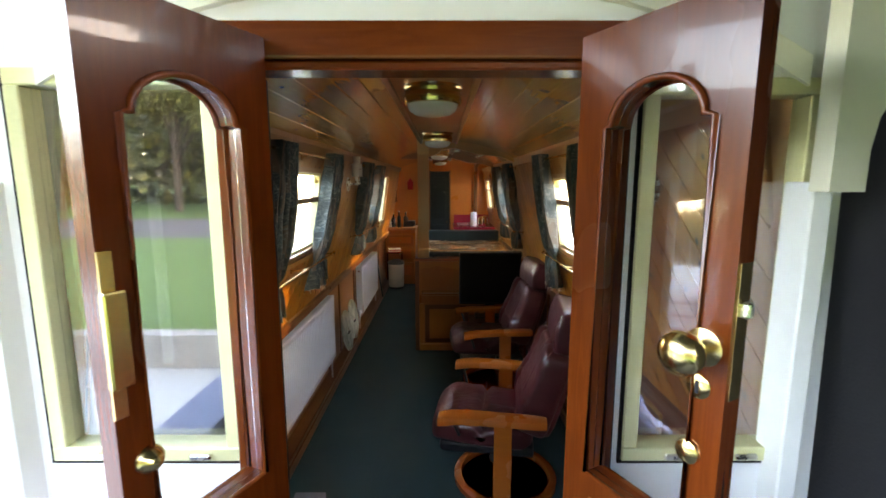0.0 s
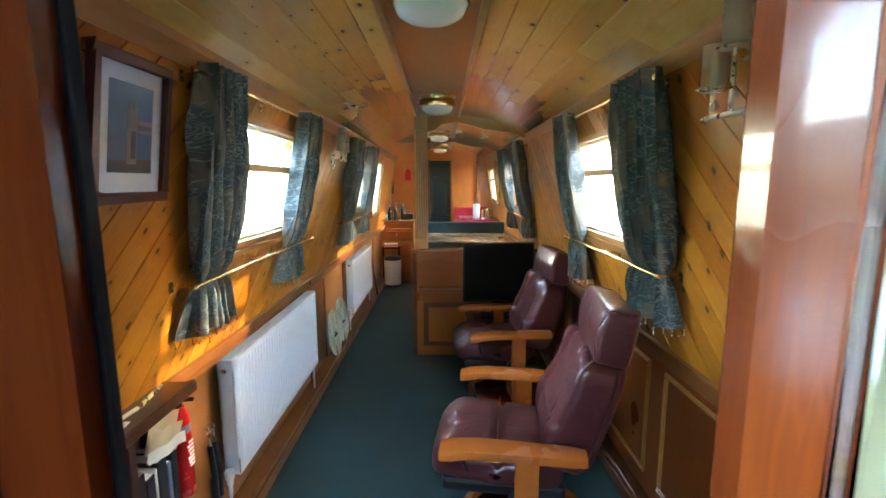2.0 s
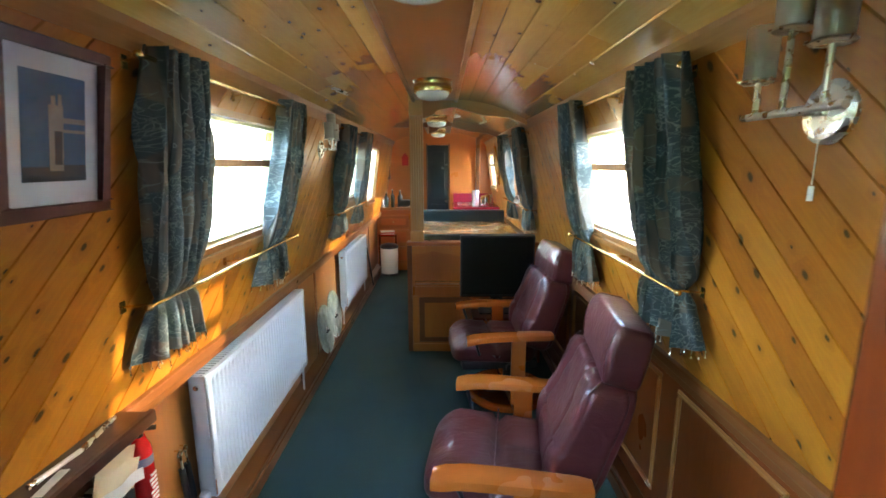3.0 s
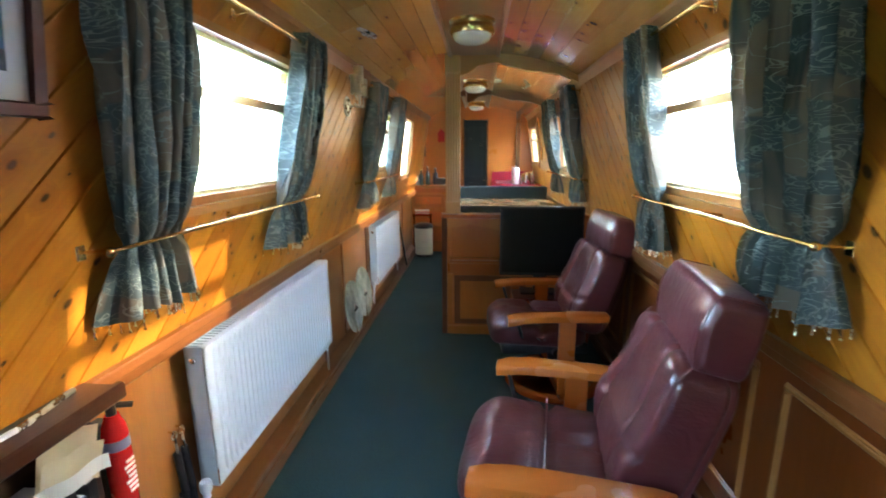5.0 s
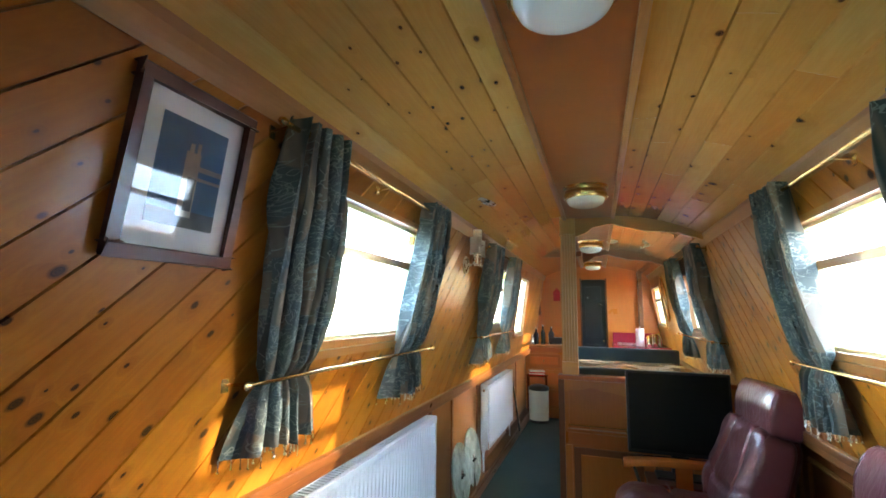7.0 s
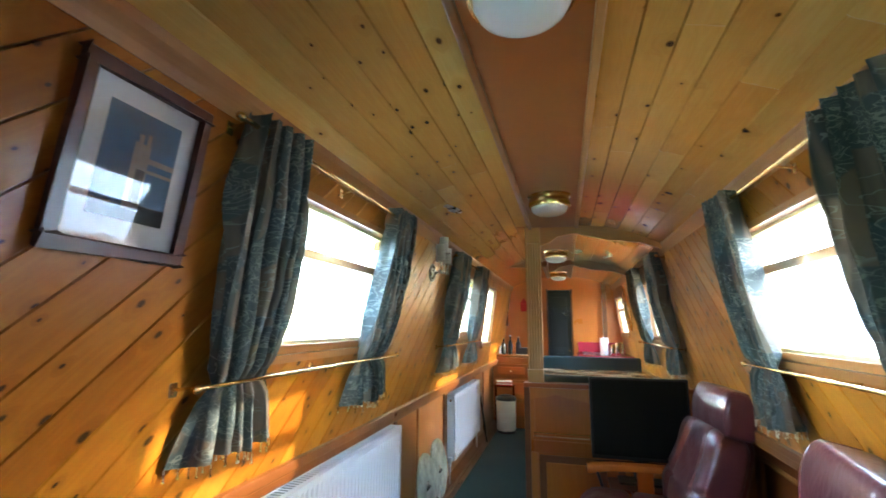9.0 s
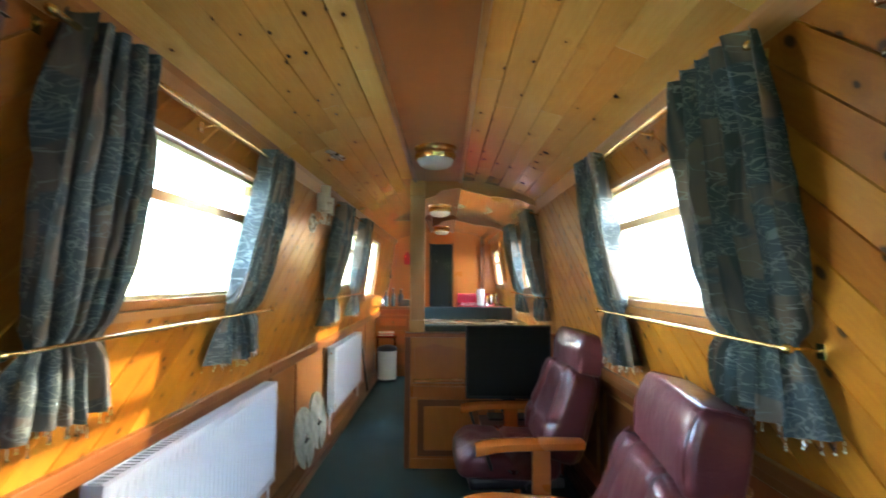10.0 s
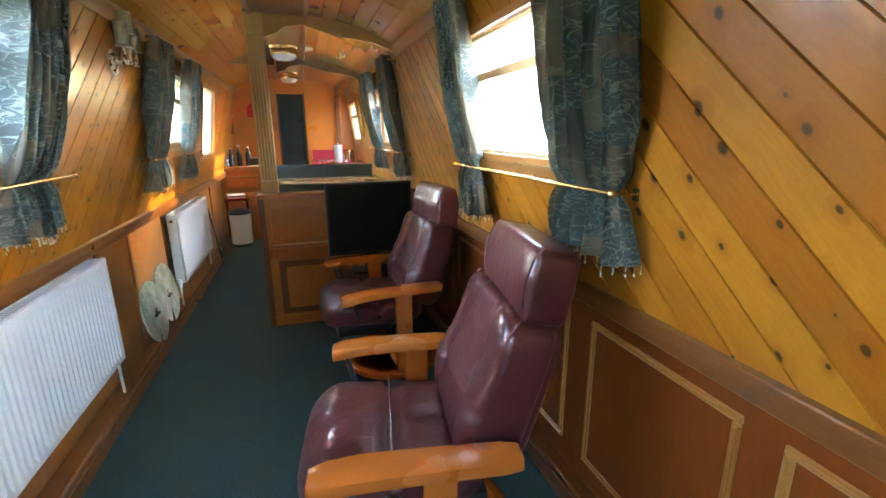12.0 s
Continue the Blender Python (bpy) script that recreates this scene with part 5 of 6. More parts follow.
def bench(y0, y1, backy0, backy1, top, lab):
    th = thing("bench_seat", (0.35, (y0 + y1) / 2, 0), lab, "bench", "dinette benches")
    part("locker", box(-0.20, 0.88, y0, y1, 0.0, 0.52, 0.004), M_OAK, th)
    bm = soft_box(1.06, y1 - y0, 0.10, 0.2, 9)
    part("seat_cushion", moved(bm, pose(0.33, (y0 + y1) / 2, 0.565)), M_GREEN, th, "dark green vinyl seat cushion", 180)
    bm = box(-0.20, 0.855 if top > 1 else 0.80, backy0, backy1, 0.60, top, 0.025, 3)
    part("back_cushion", bm, M_GREEN, th, "dark green vinyl back cushion", 50)


bench(4.70, 5.25, 4.672, 4.74, 1.012, "dark green bench seat against the partition")
bench(6.30, 6.80, 6.62, 6.72, 1.022, "dark green bench seat facing the table")

# ---------------------------------------------------------------- galley at the far end
th = thing("galley_dresser", (-0.68, 7.9, 0), "oak galley dresser with drawers and a scalloped rail", "cabinet")
part("carcass", box(-0.93, -0.42, 7.62, 8.25, 0.0, 0.93), M_OAK, th)
part("worktop", box(-0.93, -0.40, 7.59, 8.26, 0.93, 0.965, 0.006), M_TABLE, th)
n = 20
out = [(-0.93, 0.925), (-0.42, 0.925)] + [(-0.42 - 0.51 * k / n, 0.875 - 0.015 * abs(math.sin(k / n * 3 * math.pi))) for k in range(n + 1)]
part("scalloped_rail", extrude(out, "y", 7.60, 7.619), M_OAK, th)
for z0, z1 in ((0.66, 0.84), (0.40, 0.63), (0.12, 0.37)):
    d = part("drawer", box(-0.90, -0.45, 7.598, 7.618, z0, z1, 0.006), M_OAK, th)
    part("drawer_field", box(-0.86, -0.49, 7.590, 7.599, z0 + 0.04, z1 - 0.04, 0.004), M_ORANGE, d)
    part("knob", rod((-0.675, 7.57, (z0 + z1) / 2), (-0.675, 7.592, (z0 + z1) / 2), 0.012, 12), M_BRASS, d)


def bottle(x, y, z, h, r, mat, lab, cat="bottle"):
    th = thing("bottle", (x, y, z), lab, cat, "things on the dresser")
    part("body", lathe([(0.0, 0.0), (r, 0.0), (r, h * 0.6), (r * 0.4, h * 0.75), (r * 0.36, h * 0.95), (0.0, h * 0.95)], pose(x, y, z), 16), mat, th, smooth=50)
    part("cap", lathe([(r * 0.42, h * 0.93), (r * 0.42, h), (0.0, h)], pose(x, y, z), 12), M_STEEL, th)


bottle(-0.80, 7.80, 0.965, 0.22, 0.035, M_BOTTLE, "dark glass bottle on the dresser")
bottle(-0.71, 7.85, 0.965, 0.26, 0.033, M_BOTTLE, "tall dark glass bottle on the dresser")
bottle(-0.86, 7.78, 0.965, 0.16, 0.03, M_STEEL, "small pale flask on the dresser", "flask")
bottle(-0.60, 7.9, 0.965, 0.24, 0.04, M_BLACK, "black flask on the dresser", "flask")
th = thing("kitchen_box", (-0.52, 7.95, 0.965), "low black box on the dresser", "box")
part("body", box(-0.60, -0.44, 7.86, 8.05, 0.965, 1.05, 0.01, 2), M_BLACK, th)
th = thing("magazines", (-0.80, 7.42, 0.60), "stack of magazines on a small red stool", "magazines")
for k in range(4):
    part("magazine", moved(box(-0.10, 0.10, -0.07, 0.07, 0, 0.014, 0.002), pose(-0.76, 7.52, 0.565 + 0.0145 * k, 0, 0, 5 * k)), M_PAPERW if k % 2 else M_RED, th)
th = thing("stool", (-0.76, 7.52, 0), "small dark red stool beside the bin", "stool")
part("top", box(-0.90, -0.62, 7.48, 7.585, 0.54, 0.565, 0.004), M_MAHOG, th)
for x in (-0.89, -0.65):
    for y in (7.485, 7.56):
        part("leg", box(x, x + 0.02, y, y + 0.02, 0.0, 0.54), M_MAHOG, th)
# wall lamp with a candle-like glass on the end wall, red box, oil lamp
th = thing("candle_lamp", (-0.78, 8.28, 1.55), "brass wall lamp with a yellow candle glass", "wall lamp")
part("arm", rod((-0.80, 8.30, 1.58), (-0.80, 8.22, 1.56), 0.008), M_BRASS, th)
part("candle", lathe([(0.0, 0.0), (0.022, 0.0), (0.022, 0.20), (0.0, 0.21)], pose(-0.80, 8.22, 1.57), 14), M_CANDLE, th)
part("cup", lathe([(0.0, -0.02), (0.03, -0.01), (0.045, 0.01), (0.0, 0.01)], pose(-0.80, 8.22, 1.56), 16), M_BRASS, th)
part("bracket", rod((-0.80, 8.22, 1.55), (-0.80, 8.22, 1.36), 0.018, 10, 0.03), M_RAIL, th)
th = thing("wall_box", (-0.53, 8.29, 1.60), "small red wooden box fixed on the end wall", "box")
part("body", box(-0.59, -0.49, 8.25, 8.30, 1.58, 1.70, 0.004), M_RED, th)
part("gable", extrude([(-0.60, 1.70), (-0.48, 1.70), (-0.54, 1.78)], "y", 8.25, 8.30), M_RED, th)
# dark door in the end wall, set back
th = thing("door_3", (-0.01, 8.32, 0), "narrow dark painted door in the end wall, shut", "door")
tagged(th, kind="structure")
part("leaf", box(-0.188, 0.158, 8.315, 8.35, 0.0, 1.903), M_DARKDOOR, th)
for z0, z1 in ((1.05, 1.80), (0.15, 0.95)):
    part("panel", box(-0.13, 0.10, 8.308, 8.316, z0, z1, 0.006), M_DARKDOOR, th)
part("door_handle", rod((0.12, 8.28, 1.0), (0.12, 8.315, 1.0), 0.014, 12), M_BRASS, th)
for x in (-0.20, 0.16):
    setting("trim_door_end", box(x, x + 0.02, 8.28, 8.302, 0, 1.92, 0.003), M_RAIL, "timber door trim", "door frame")
# right-hand galley unit with red worktop
th = thing("sink_unit", (0.55, 7.9, 0), "galley base unit with a glossy red worktop", "cabinet")
part("carcass", box(0.24, 0.93, 7.45, 8.25, 0.0, 0.95), M_OAK, th)
part("worktop", box(0.22, 0.93, 7.42, 8.28, 0.95, 0.985, 0.008, 2), M_REDTOP, th, "glossy red worktop")
part("splashback", box(0.24, 0.90, 8.27, 8.297, 0.985, 1.13, 0.004), M_REDTOP, th)
part("drainer", box(0.30, 0.62, 7.75, 8.15, 0.986, 0.996, 0.003), M_STEEL, th)
part("tap", sweep([(0.62, 8.1, 0.985), (0.62, 8.1, 1.14), (0.60, 8.05, 1.18), (0.57, 7.98, 1.17), (0.56, 7.96, 1.12)], 0.009, 8), M_CHROME, th, "chrome tap", 60)
th = thing("paper_roll", (0.56, 7.70, 0.985), "white kitchen roll standing on the worktop", "kitchen roll")
part("roll", lathe([(0.018, 0.0), (0.05, 0.0), (0.052, 0.01), (0.052, 0.22), (0.05, 0.225), (0.018, 0.225)], pose(0.56, 7.70, 0.985), 20), M_PAPERW, th, smooth=50)
part("spindle", rod((0.56, 7.70, 0.985), (0.56, 7.70, 1.24), 0.009, 10), M_STEEL, th)
for x, y, h in ((0.66, 7.6, 0.13), (0.73, 7.66, 0.16), (0.70, 7.8, 0.10)):
    th = thing("jar", (x, y, 0.985), "small shiny jar on the red worktop", "jar", "jars on the worktop")
    part("body", lathe([(0.0, 0.0), (0.032, 0.0), (0.034, 0.01), (0.034, h * 0.8), (0.0, h * 0.8)], pose(x, y, 0.985), 16), M_CHROME, th, smooth=50)
    part("lid", lathe([(0.0, h * 0.8), (0.035, h * 0.8), (0.035, h), (0.0, h)], pose(x, y, 0.985), 16), M_BRASS, th)
th = thing("dish_rack", (0.74, 7.95, 0.985), "steel wire dish rack on the worktop", "dish rack")
for k in range(6):
    y = 7.85 + k * 0.05
    part("wire", sweep([(0.68, y, 0.99), (0.68, y, 1.10), (0.82, y, 1.14), (0.82, y, 0.99)], 0.004, 6), M_CHROME, th)
# arched mirror on the right side and an upright
th = thing("arched_mirror", (0.79, 7.0, 1.3), "tall arched mirror in a brass frame", "mirror")
out = [(6.90 + 0.14 + 0.13 * math.cos(a), 1.58 + 0.26 * math.sin(a)) for a in [2 * math.pi * k / 36 for k in range(36)]]
bm = bmesh.new()
v = [bm.verts.new((half(z, 1) - 0.012, y, z)) for y, z in out]
w = [bm.verts.new((half(z, 1) - 0.002, y, z)) for y, z in out]
bm.faces.new(v), bm.faces.new(w)
for k in range(36):
    bm.faces.new((v[k], v[(k + 1) % 36], w[(k + 1) % 36], w[k]))
part("mirror_glass", bm, M_CHROME, th)
part("frame", sweep([(half(z, 1) - 0.012, y, z) for y, z in out], 0.008, 8, closed=True), M_BRASS, th, smooth=60)
setting("trim_upright", box(0.60, 0.66, 8.22, 8.30, 0.98, 2.02, 0.004), M_RAIL, "upright timber post at the end wall", "trim")


# ---------------------------------------------------------------- well deck at the bow
setting("deck", box(-1.05, 1.05, -1.5, Y0, 0.02, 0.12), M_HULL, "dark steel well deck floor", "deck")
for s in (-1, 1):
    x0, x1 = sorted((s * 0.98, s * 1.05))
    setting("bulwark_left" if s < 0 else "bulwark_right", box(x0, x1, -1.5, Y0, -0.3, 0.72), M_HULL, "dark steel side of the well deck", "hull")
    x0, x1 = sorted((s * 0.88, s * 1.10))
    setting("trim_gunwale_left" if s < 0 else "trim_gunwale_right", box(x0, x1, -1.5, Y0, 0.72, 0.75, 0.006), M_BLUE, "grey-blue painted gunwale capping", "hull")
setting("hull", box(-1.05, 1.05, Y0, 9.0, -0.35, -0.052), M_HULL, "dark steel hull below the floor", "hull")
setting("hull_front", box(-1.05, 1.05, -1.56, -1.5, -0.35, 0.72), M_HULL, "dark steel front of the well deck", "hull")
# scalloped cream brackets and posts at the corners of the canopy
for s in (-1, 1):
    th = thing("canopy_post", (s * 0.86, 1.12, 0.72), "white painted canopy post with a scalloped cream bracket", "post", "canopy posts")
    x0, x1 = (0.80, 0.845) if s > 0 else (-1.0, -0.915)
    part("post", box(x0, x1, 1.10, 1.185, 0.75, 1.72, 0.004), M_WHITE, th)
    if s > 0:
        out = [(0.79, 1.70), (0.86, 1.70), (0.86, 1.78), (0.87, 1.84), (0.90, 1.90), (0.95, 1.95), (0.98, 2.0), (0.98, 2.12), (0.93, 2.14), (0.92, 2.10), (0.88, 2.12), (0.85, 2.09), (0.79, 2.10)]
    else:
        out = [(-1.02, 1.70), (-0.93, 1.70), (-0.92, 1.80), (-0.90, 1.95), (-0.90, 2.2), (-1.02, 2.2)]
    part("bracket", extrude(out, "y", 1.05, 1.10), M_CREAM, th, "cream scalloped bracket")
th = thing("screw_hole", (0.745, 1.188, 2.02), "dark screw in the white bulkhead", "screw")
part("head", rod((0.745, 1.18, 2.02), (0.745, 1.191, 2.02), 0.008, 12), M_BLACK, th)
th = thing("hook", (-0.93, 1.18, 2.0), "small dark curved hook on the bulkhead", "hook")
part("hook_wire", sweep([(-0.905, 1.19, 1.985), (-0.905, 1.165, 1.98), (-0.925, 1.155, 1.985), (-0.94, 1.155, 1.995), (-0.95, 1.155, 2.01)], 0.005, 8), M_BLACK, th, smooth=60)
th = thing("bulkhead_tab", (-0.50, 1.18, 2.09), "small dark metal tab above the door", "bracket")
part("plate", box(-0.52, -0.47, 1.182, 1.192, 2.075, 2.095, 0.002), M_STEEL, th)
# black canvas side curtain on the right, lengthened forward to block side light, and the canopy roof
bm = bmesh.new()
rows = []
for i in range(40):
    y = 1.16 - 2.3 * i / 39
    rows.append([bm.verts.new((0.90 + 0.02 * math.sin(i * 0.9) + 0.03 * (1 - k / 5), y, 0.76 + 1.5 * k / 5)) for k in range(6)])
for a, b in zip(rows, rows[1:]):
    for k in range(5):
        bm.faces.new((a[k], a[k + 1], b[k + 1], b[k]))
bmesh.ops.solidify(bm, geom=bm.faces[:], thickness=0.004)
th = thing("canvas_curtain", (0.92, 0, 0.76), "black canvas cover by the bulkhead, lengthened forward to block side light", "canvas cover")
part("cloth", bm, M_CANVAS, th, smooth=60)
th = thing("canopy", (0, 0.8, 2.3), "black canvas canopy over the well deck", "canopy")
part("cloth", box(-0.92, 1.0, -0.95, 1.15, 2.34, 2.345), M_CANVAS, th)
for y in (-0.9, 0.1, 1.1):
    part("bow", rod((-0.9, y, 2.32), (1.0, y, 2.32), 0.012, 8), M_STEEL, th)
for x in (-0.9, 0.97):
    part("strut", rod((x, 0.1, 0.75), (x, 0.1, 2.32), 0.012, 8), M_STEEL, th)

th = thing("window_blind", (-0.66, Y0 + 0.075, 1.06), "black roller blind drawn down inside the side window", "blind")
part("cloth", box(-0.90, -0.415, Y0 + 0.066, Y0 + 0.069, 1.02, 1.99), M_CANVAS, th)
part("roller", rod((-0.90, Y0 + 0.085, 2.0), (-0.415, Y0 + 0.085, 2.0), 0.016, 12), M_BLACK, th)
part("bottom_bar", box(-0.90, -0.415, Y0 + 0.064, Y0 + 0.072, 1.01, 1.03), M_BLACK, th)

# ---------------------------------------------------------------- outside: ground, water, road, wall, trees, boats
setting("ground", box(-400, 400, -800, -1.9, -0.6, 0.25), M_GRASS, "mown grass bank beyond the bow", "ground")
setting("water", box(-400, 400, -1.9, 800, -0.7, -0.35), M_WATER, "still dark marina water", "water")
setting("bank_edge", box(-400, 400, -2.05, -1.88, -0.6, 0.28), M_MORTAR, "pale concrete edge of the bank", "kerb")
setting("road", box(-400, 400, -15.5, -9.5, 0.2, 0.262), M_ROAD, "grey tarmac lane strewn with fallen leaves", "road")


def tree(x, y, h, seed, mat=None, spread=2.6):
    rng = random.Random(seed)
    th = thing("tree", (x, y, 0.25), "autumn tree with thinning green and yellow leaves", "tree", "trees beyond the lane")
    bm = bmesh.new()
    rod((x, y, 0.2), (x + 0.1, y, h * 0.55), 0.20, 9, 0.11, bm)
    tips = []
    for k in range(16):
        a, z = rng.random() * 6.28, h * (0.22 + 0.4 * rng.random())
        L = spread * (0.5 + 0.6 * rng.random())
        tip = Vector((x + L * math.cos(a), y + L * math.sin(a), z + h * (0.08 + 0.3 * rng.random())))
        rod((x, y, z), tip, 0.06, 6, 0.015, bm)
        tips.append(tip)
        for j in range(3):
            q = tip + Vector((rng.gauss(0, 0.7), rng.gauss(0, 0.7), rng.gauss(0.3, 0.5)))
            rod(Vector((x, y, z)).lerp(tip, 0.5 + 0.2 * j), q, 0.025, 5, 0.006, bm)
            tips.append(q)
    part("trunk", bm, M_BARK, th)
    verts, faces = [], []
    for tip in tips + [Vector((x, y, h * 0.75))] * 4:
        for j in range(110):
            c = tip + Vector((rng.gauss(0, 0.55), rng.gauss(0, 0.55), rng.gauss(0.1, 0.45)))
            u = Vector((rng.gauss(0, 1), rng.gauss(0, 1), rng.gauss(0, 1))).normalized()
            w = u.cross(Vector((rng.gauss(0, 1), rng.gauss(0, 1), rng.gauss(0, 1)))).normalized()
            s = 0.06 + 0.06 * rng.random()
            i = len(verts)
            verts += [c - u * s, c + w * s * 0.6, c + u * s, c - w * s * 0.6]
            faces.append((i, i + 1, i + 2, i + 3))
    me = bpy.data.meshes.new("crown")
    me.from_pydata(verts, [], faces)
    me.materials.append(mat or M_LEAF)
    ob = new("crown", me)
    ob.parent = th
    ob.matrix_parent_inverse = inv(th)
    tagged(ob, "loose crown of green and yellow leaves")


for k, (x, y, h) in enumerate(((-8.5, -19, 8.5), (-13, -20, 9.5), (-5.0, -21, 9), (-18, -19, 8), (-10.5, -24, 11), (-24, -20, 10), (-1, -23, 9))):
    tree(x, y, h, 30 + k)
th = thing("wooden_post", (-4.6, -8.2, 0.25), "dark wooden post standing in the grass", "post", "posts")
part("post", box(-4.68, -4.52, -8.28, -8.12, 0.2, 3.0, 0.01), M_BARK, th)
th = thing("wooden_post", (6.3, -8.4, 0.25), "dark wooden post standing in the grass", "post", "posts")
part("post", box(6.22, 6.38, -8.48, -8.32, 0.2, 3.2, 0.01), M_BARK, th)


def brick_wall(x0, x1, y, z0, courses):
    core = setting("garden_wall", box(x0, x1, y - 0.22, y - 0.008, z0, z0 + courses * 0.075), M_MORTAR, "brown brick garden wall beside the lane", "wall")
    verts, faces = [], []
    for c in range(courses):
        x = x0 - (0.11 if c % 2 else 0)
        while x < x1:
            a, b = max(x + 0.005, x0), min(x + 0.22, x1)
            if b - a > 0.03:
                i = len(verts)
                za, zb = z0 + c * 0.075 + 0.005, z0 + (c + 1) * 0.075 - 0.005
                verts += [(a, y, za), (b, y, za), (b, y, zb), (a, y, zb), (a, y - 0.05, za), (b, y - 0.05, za), (b, y - 0.05, zb), (a, y - 0.05, zb)]
                faces += [(i, i + 1, i + 2, i + 3), (i, i + 1, i + 5, i + 4), (i + 3, i + 2, i + 6, i + 7), (i, i + 3, i + 7, i + 4), (i + 1, i + 2, i + 6, i + 5)]
            x += 0.225
    me = bpy.data.meshes.new("bricks")
    me.from_pydata(verts, [], faces)
    me.materials.append(M_BRICK)
    ob = new("bricks", me)
    ob.parent = core
    tagged(ob, "brown bricks", kind="stuff")


brick_wall(2.0, 22.0, -16.0, 0.25, 26)


def hedge(x0, x1, y0, y1, z0, z1, n, seed, size=1.0, lab="dense green hedge behind the wall"):
    rng = random.Random(seed)
    verts, faces = [], []
    for k in range(n):
        c = Vector((x0 + (x1 - x0) * rng.random(), y0 + (y1 - y0) * rng.random(), z0 + (z1 - z0) * rng.random() ** 0.8))
        c.z += 0.4 * noise.noise(c * 0.6)
        u = Vector((rng.gauss(0, 1), rng.gauss(0, 1), rng.gauss(0, 1))).normalized()
        w = u.cross(Vector((rng.gauss(0, 1), rng.gauss(0, 1), rng.gauss(0, 1)))).normalized()
        s = size * (0.10 + 0.07 * rng.random())
        i = len(verts)
        verts += [c - u * s, c + w * s * 0.6, c + u * s, c - w * s * 0.6]
        faces.append((i, i + 1, i + 2, i + 3))
    me = bpy.data.meshes.new("hedge")
    me.from_pydata(verts, [], faces)
    me.materials.append(M_HEDGE if size < 2 else M_LEAF)
    tagged(new("hedge" if size < 2 else "woods", me), lab, "hedge" if size < 2 else "woods", kind="stuff")


hedge(1.0, 23, -18.5, -16.6, 0.3, 4.6, 9000, 5)
hedge(-45, 3, -32, -26, 0.3, 11.5, 26000, 6, 3.0, "autumn woods beyond the lane")
# last row: tree line added out of view to cut low sky glare
hedge(-48, -43, -30, 60, 0.0, 6.0, 16000, 7, 3.5, "added unseen tree line on the left, covering the low sky")


M_PALE = plain("pale_concrete", (0.52, 0.49, 0.43), 0.8, vary=0.1, scale=4, bump=0.2)


def moored_boat(x, y0, y1, side, lab, top=1.35):
    th = thing("moored_boat", (x, (y0 + y1) / 2, -0.35), lab, "boat", "moored boats")
    part("hull", box(x - 1.0, x + 1.0, y0, y1, -0.4, 0.45, 0.08, 2), M_WHITE, th)
    part("cabin", box(x - 0.75, x + 0.75, y0 + 1.2, y1 - 0.8, 0.45, top, 0.06, 2), M_WHITE, th)
    f = x - side * 0.752
    for k in range(int((y1 - y0 - 2.4) / 1.25)):
        w = part("window", box(f - 0.01, f + 0.01, y0 + 1.5 + k * 1.25, y0 + 2.3 + k * 1.25, 0.75, 1.15, 0.005), M_STEEL, th)
        part("pane", box(f - 0.014, f + 0.014, y0 + 1.55 + k * 1.25, y0 + 2.25 + k * 1.25, 0.80, 1.10), M_BOTTLE, w)
    g = x - side * 1.002
    for z in (0.0, 0.16, 0.32):
        part("rubbing_strake", box(g - 0.012, g + 0.012, y0 + 0.1, y1 - 0.1, z, z + 0.04, 0.004), M_BLUE, th)
    for y in (y0 + 0.4, y1 - 0.4):
        part("rail_post", rod((x, y, 0.45), (x, y, 0.95), 0.015, 8), M_CHROME, th)


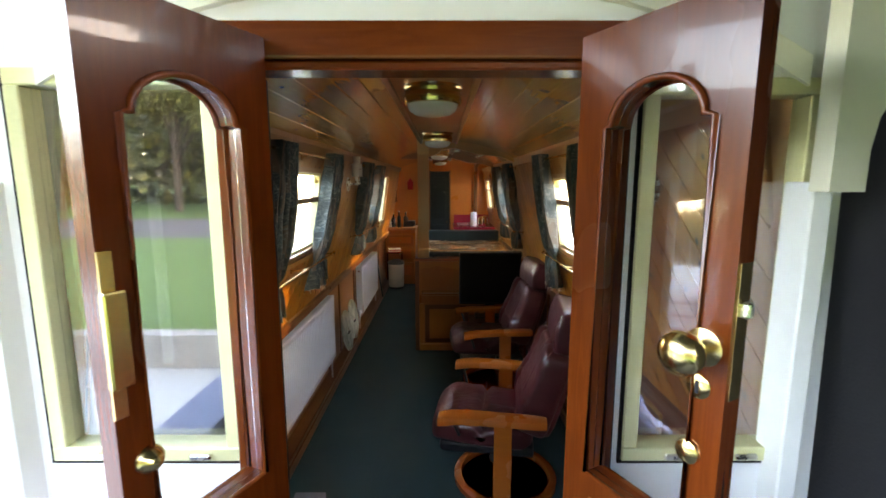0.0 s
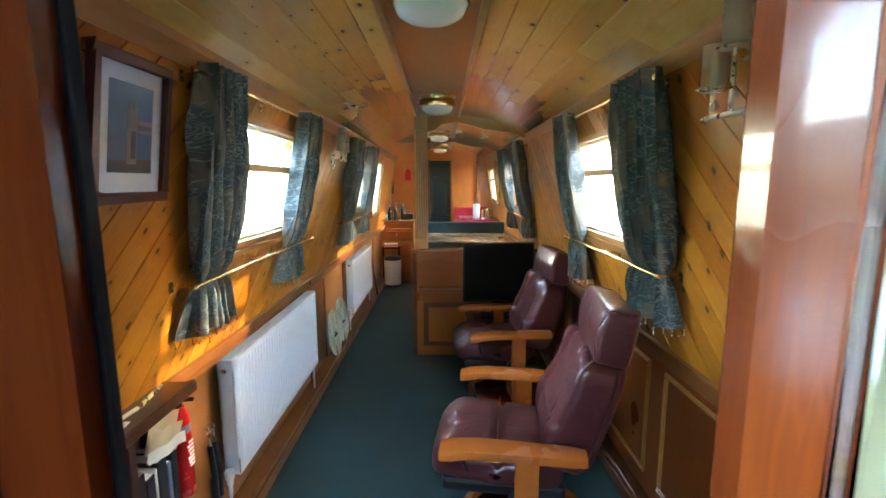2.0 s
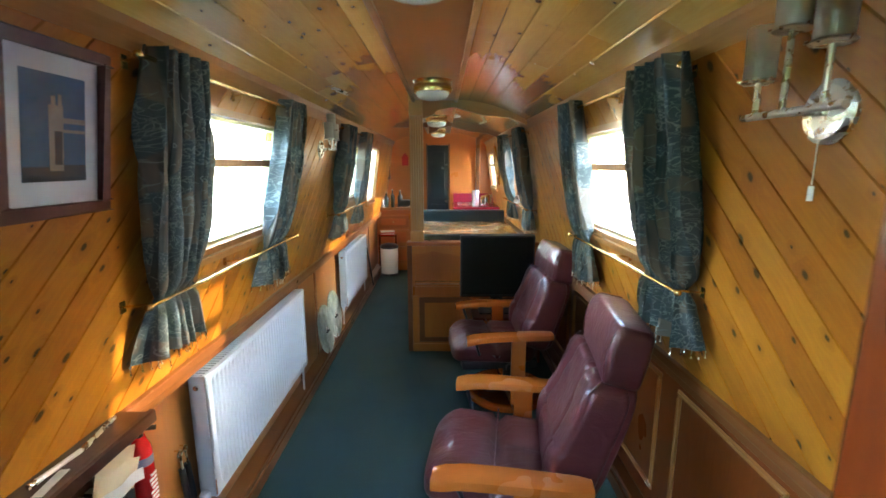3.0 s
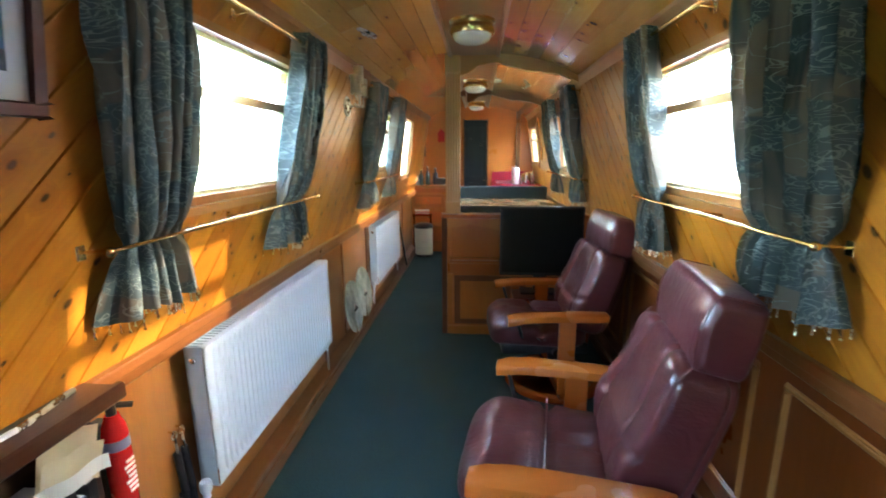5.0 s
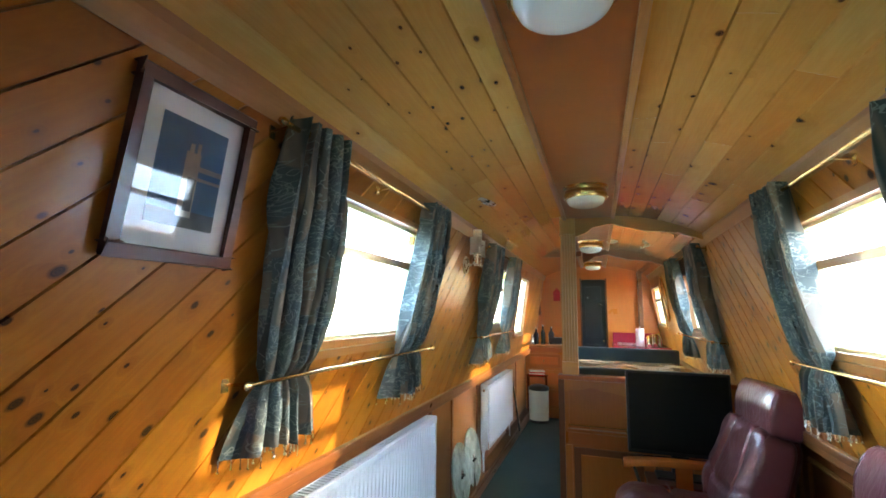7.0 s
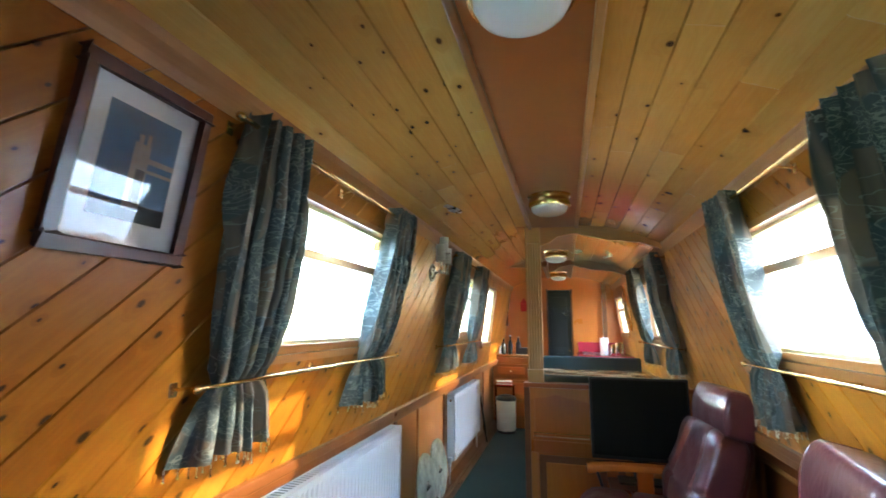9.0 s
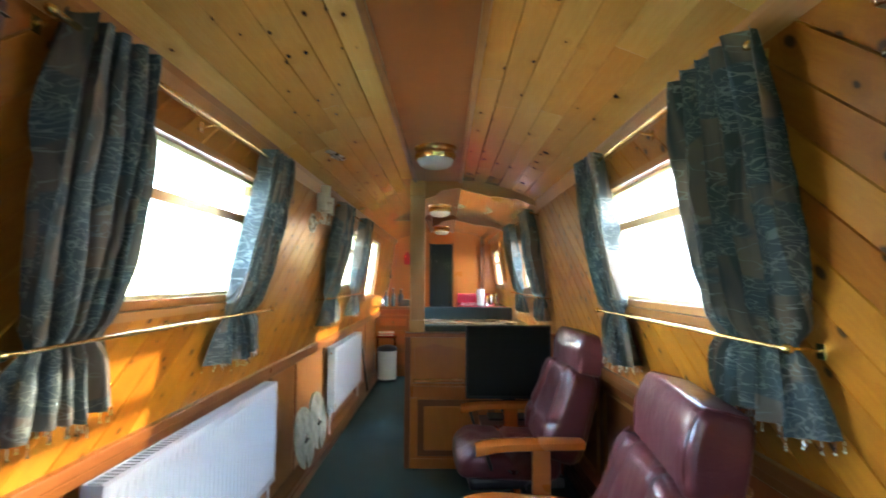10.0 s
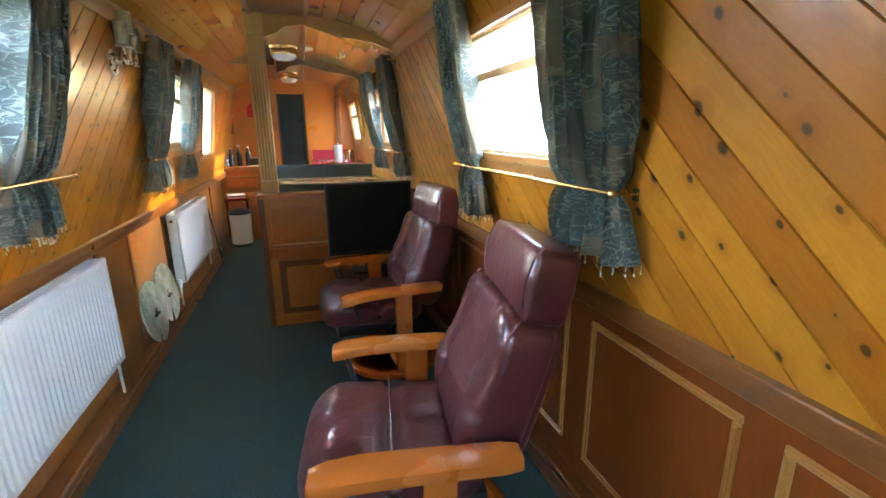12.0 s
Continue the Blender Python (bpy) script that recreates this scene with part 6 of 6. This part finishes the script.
# right cabin top raised to 2.40 to block low sun from the radiator
moored_boat(4.2, 0.5, 9.5, 1, "white cruiser moored alongside with blue strakes", 2.40)
moored_boat(-5.4, 1.0, 8.0, -1, "white cruiser moored across the basin")
setting("pontoon", box(1.25, 3.1, -1.9, 12, -0.4, -0.05), M_PALE, "pale concrete pontoon between the boats", "pontoon")
setting("pontoon_left", box(-4.3, -1.25, -1.9, 12, -0.4, -0.05), M_PALE, "pale concrete pontoon between the boats", "pontoon")
th = thing("service_bollard", (-2.8, 4.2, -0.05), "dark service bollard standing on the pontoon", "bollard")
part("post", box(-2.9, -2.7, 4.12, 4.28, -0.05, 1.35, 0.02, 2), M_BLACK, th)
part("panel", box(-2.705, -2.69, 4.14, 4.26, 0.9, 1.25, 0.005), M_BLUE, th)


# ---------------------------------------------------------------- diagonal pine boards on the sides
def clip(poly, f):
    """The part of a convex polygon where f(p) >= 0."""
    out = []
    for k, p in enumerate(poly):
        q = poly[(k + 1) % len(poly)]
        a, b = f(p), f(q)
        if a >= 0:
            out.append(p)
        if a * b < 0:
            t = a / (a - b)
            out.append((p[0] + (q[0] - p[0]) * t, p[1] + (q[1] - p[1]) * t))
    return out


def boards(side):
    w, g = 0.093, 0.0026
    r2 = math.sqrt(0.5)
    rect = regions(side)
    lo = (CAP_Z - Y1) * r2
    hi = (TOP_Z - Y0) * r2
    k0, k1 = int(lo / w) - 1, int(hi / w) + 1
    for k in range(k0, k1 + 1):
        d0 = k * w
        verts, faces = [], []
        for y0, y1, z0, z1 in rect:
            base = [(y0, z0), (y1, z0), (y1, z1), (y0, z1)]
            for a, b, da, db in ((d0, d0 + g, 0.007, 0.0), (d0 + g, d0 + w - g, 0.0, 0.0), (d0 + w - g, d0 + w, 0.0, 0.007)):
                p = clip(base, lambda q: (q[1] - q[0]) * r2 - a)
                if len(p) > 2:
                    p = clip(p, lambda q: b - (q[1] - q[0]) * r2)
                if len(p) < 3:
                    continue
                i = len(verts)
                for y, z in p:
                    u = ((z - y) * r2 - a) / (b - a)
                    verts.append((side * (half(z, side) + da + (db - da) * min(1, max(0, u))), y, z))
                faces.append(list(range(i, i + len(p))))
        if not faces:
            continue
        bm = bmesh.new()
        vs = [bm.verts.new(v) for v in verts]
        for f in faces:
            try:
                bm.faces.new([vs[i] for i in f])
            except ValueError:
                pass
        part("board", bm, M_PINE, walls[side])


boards(-1)
boards(1)
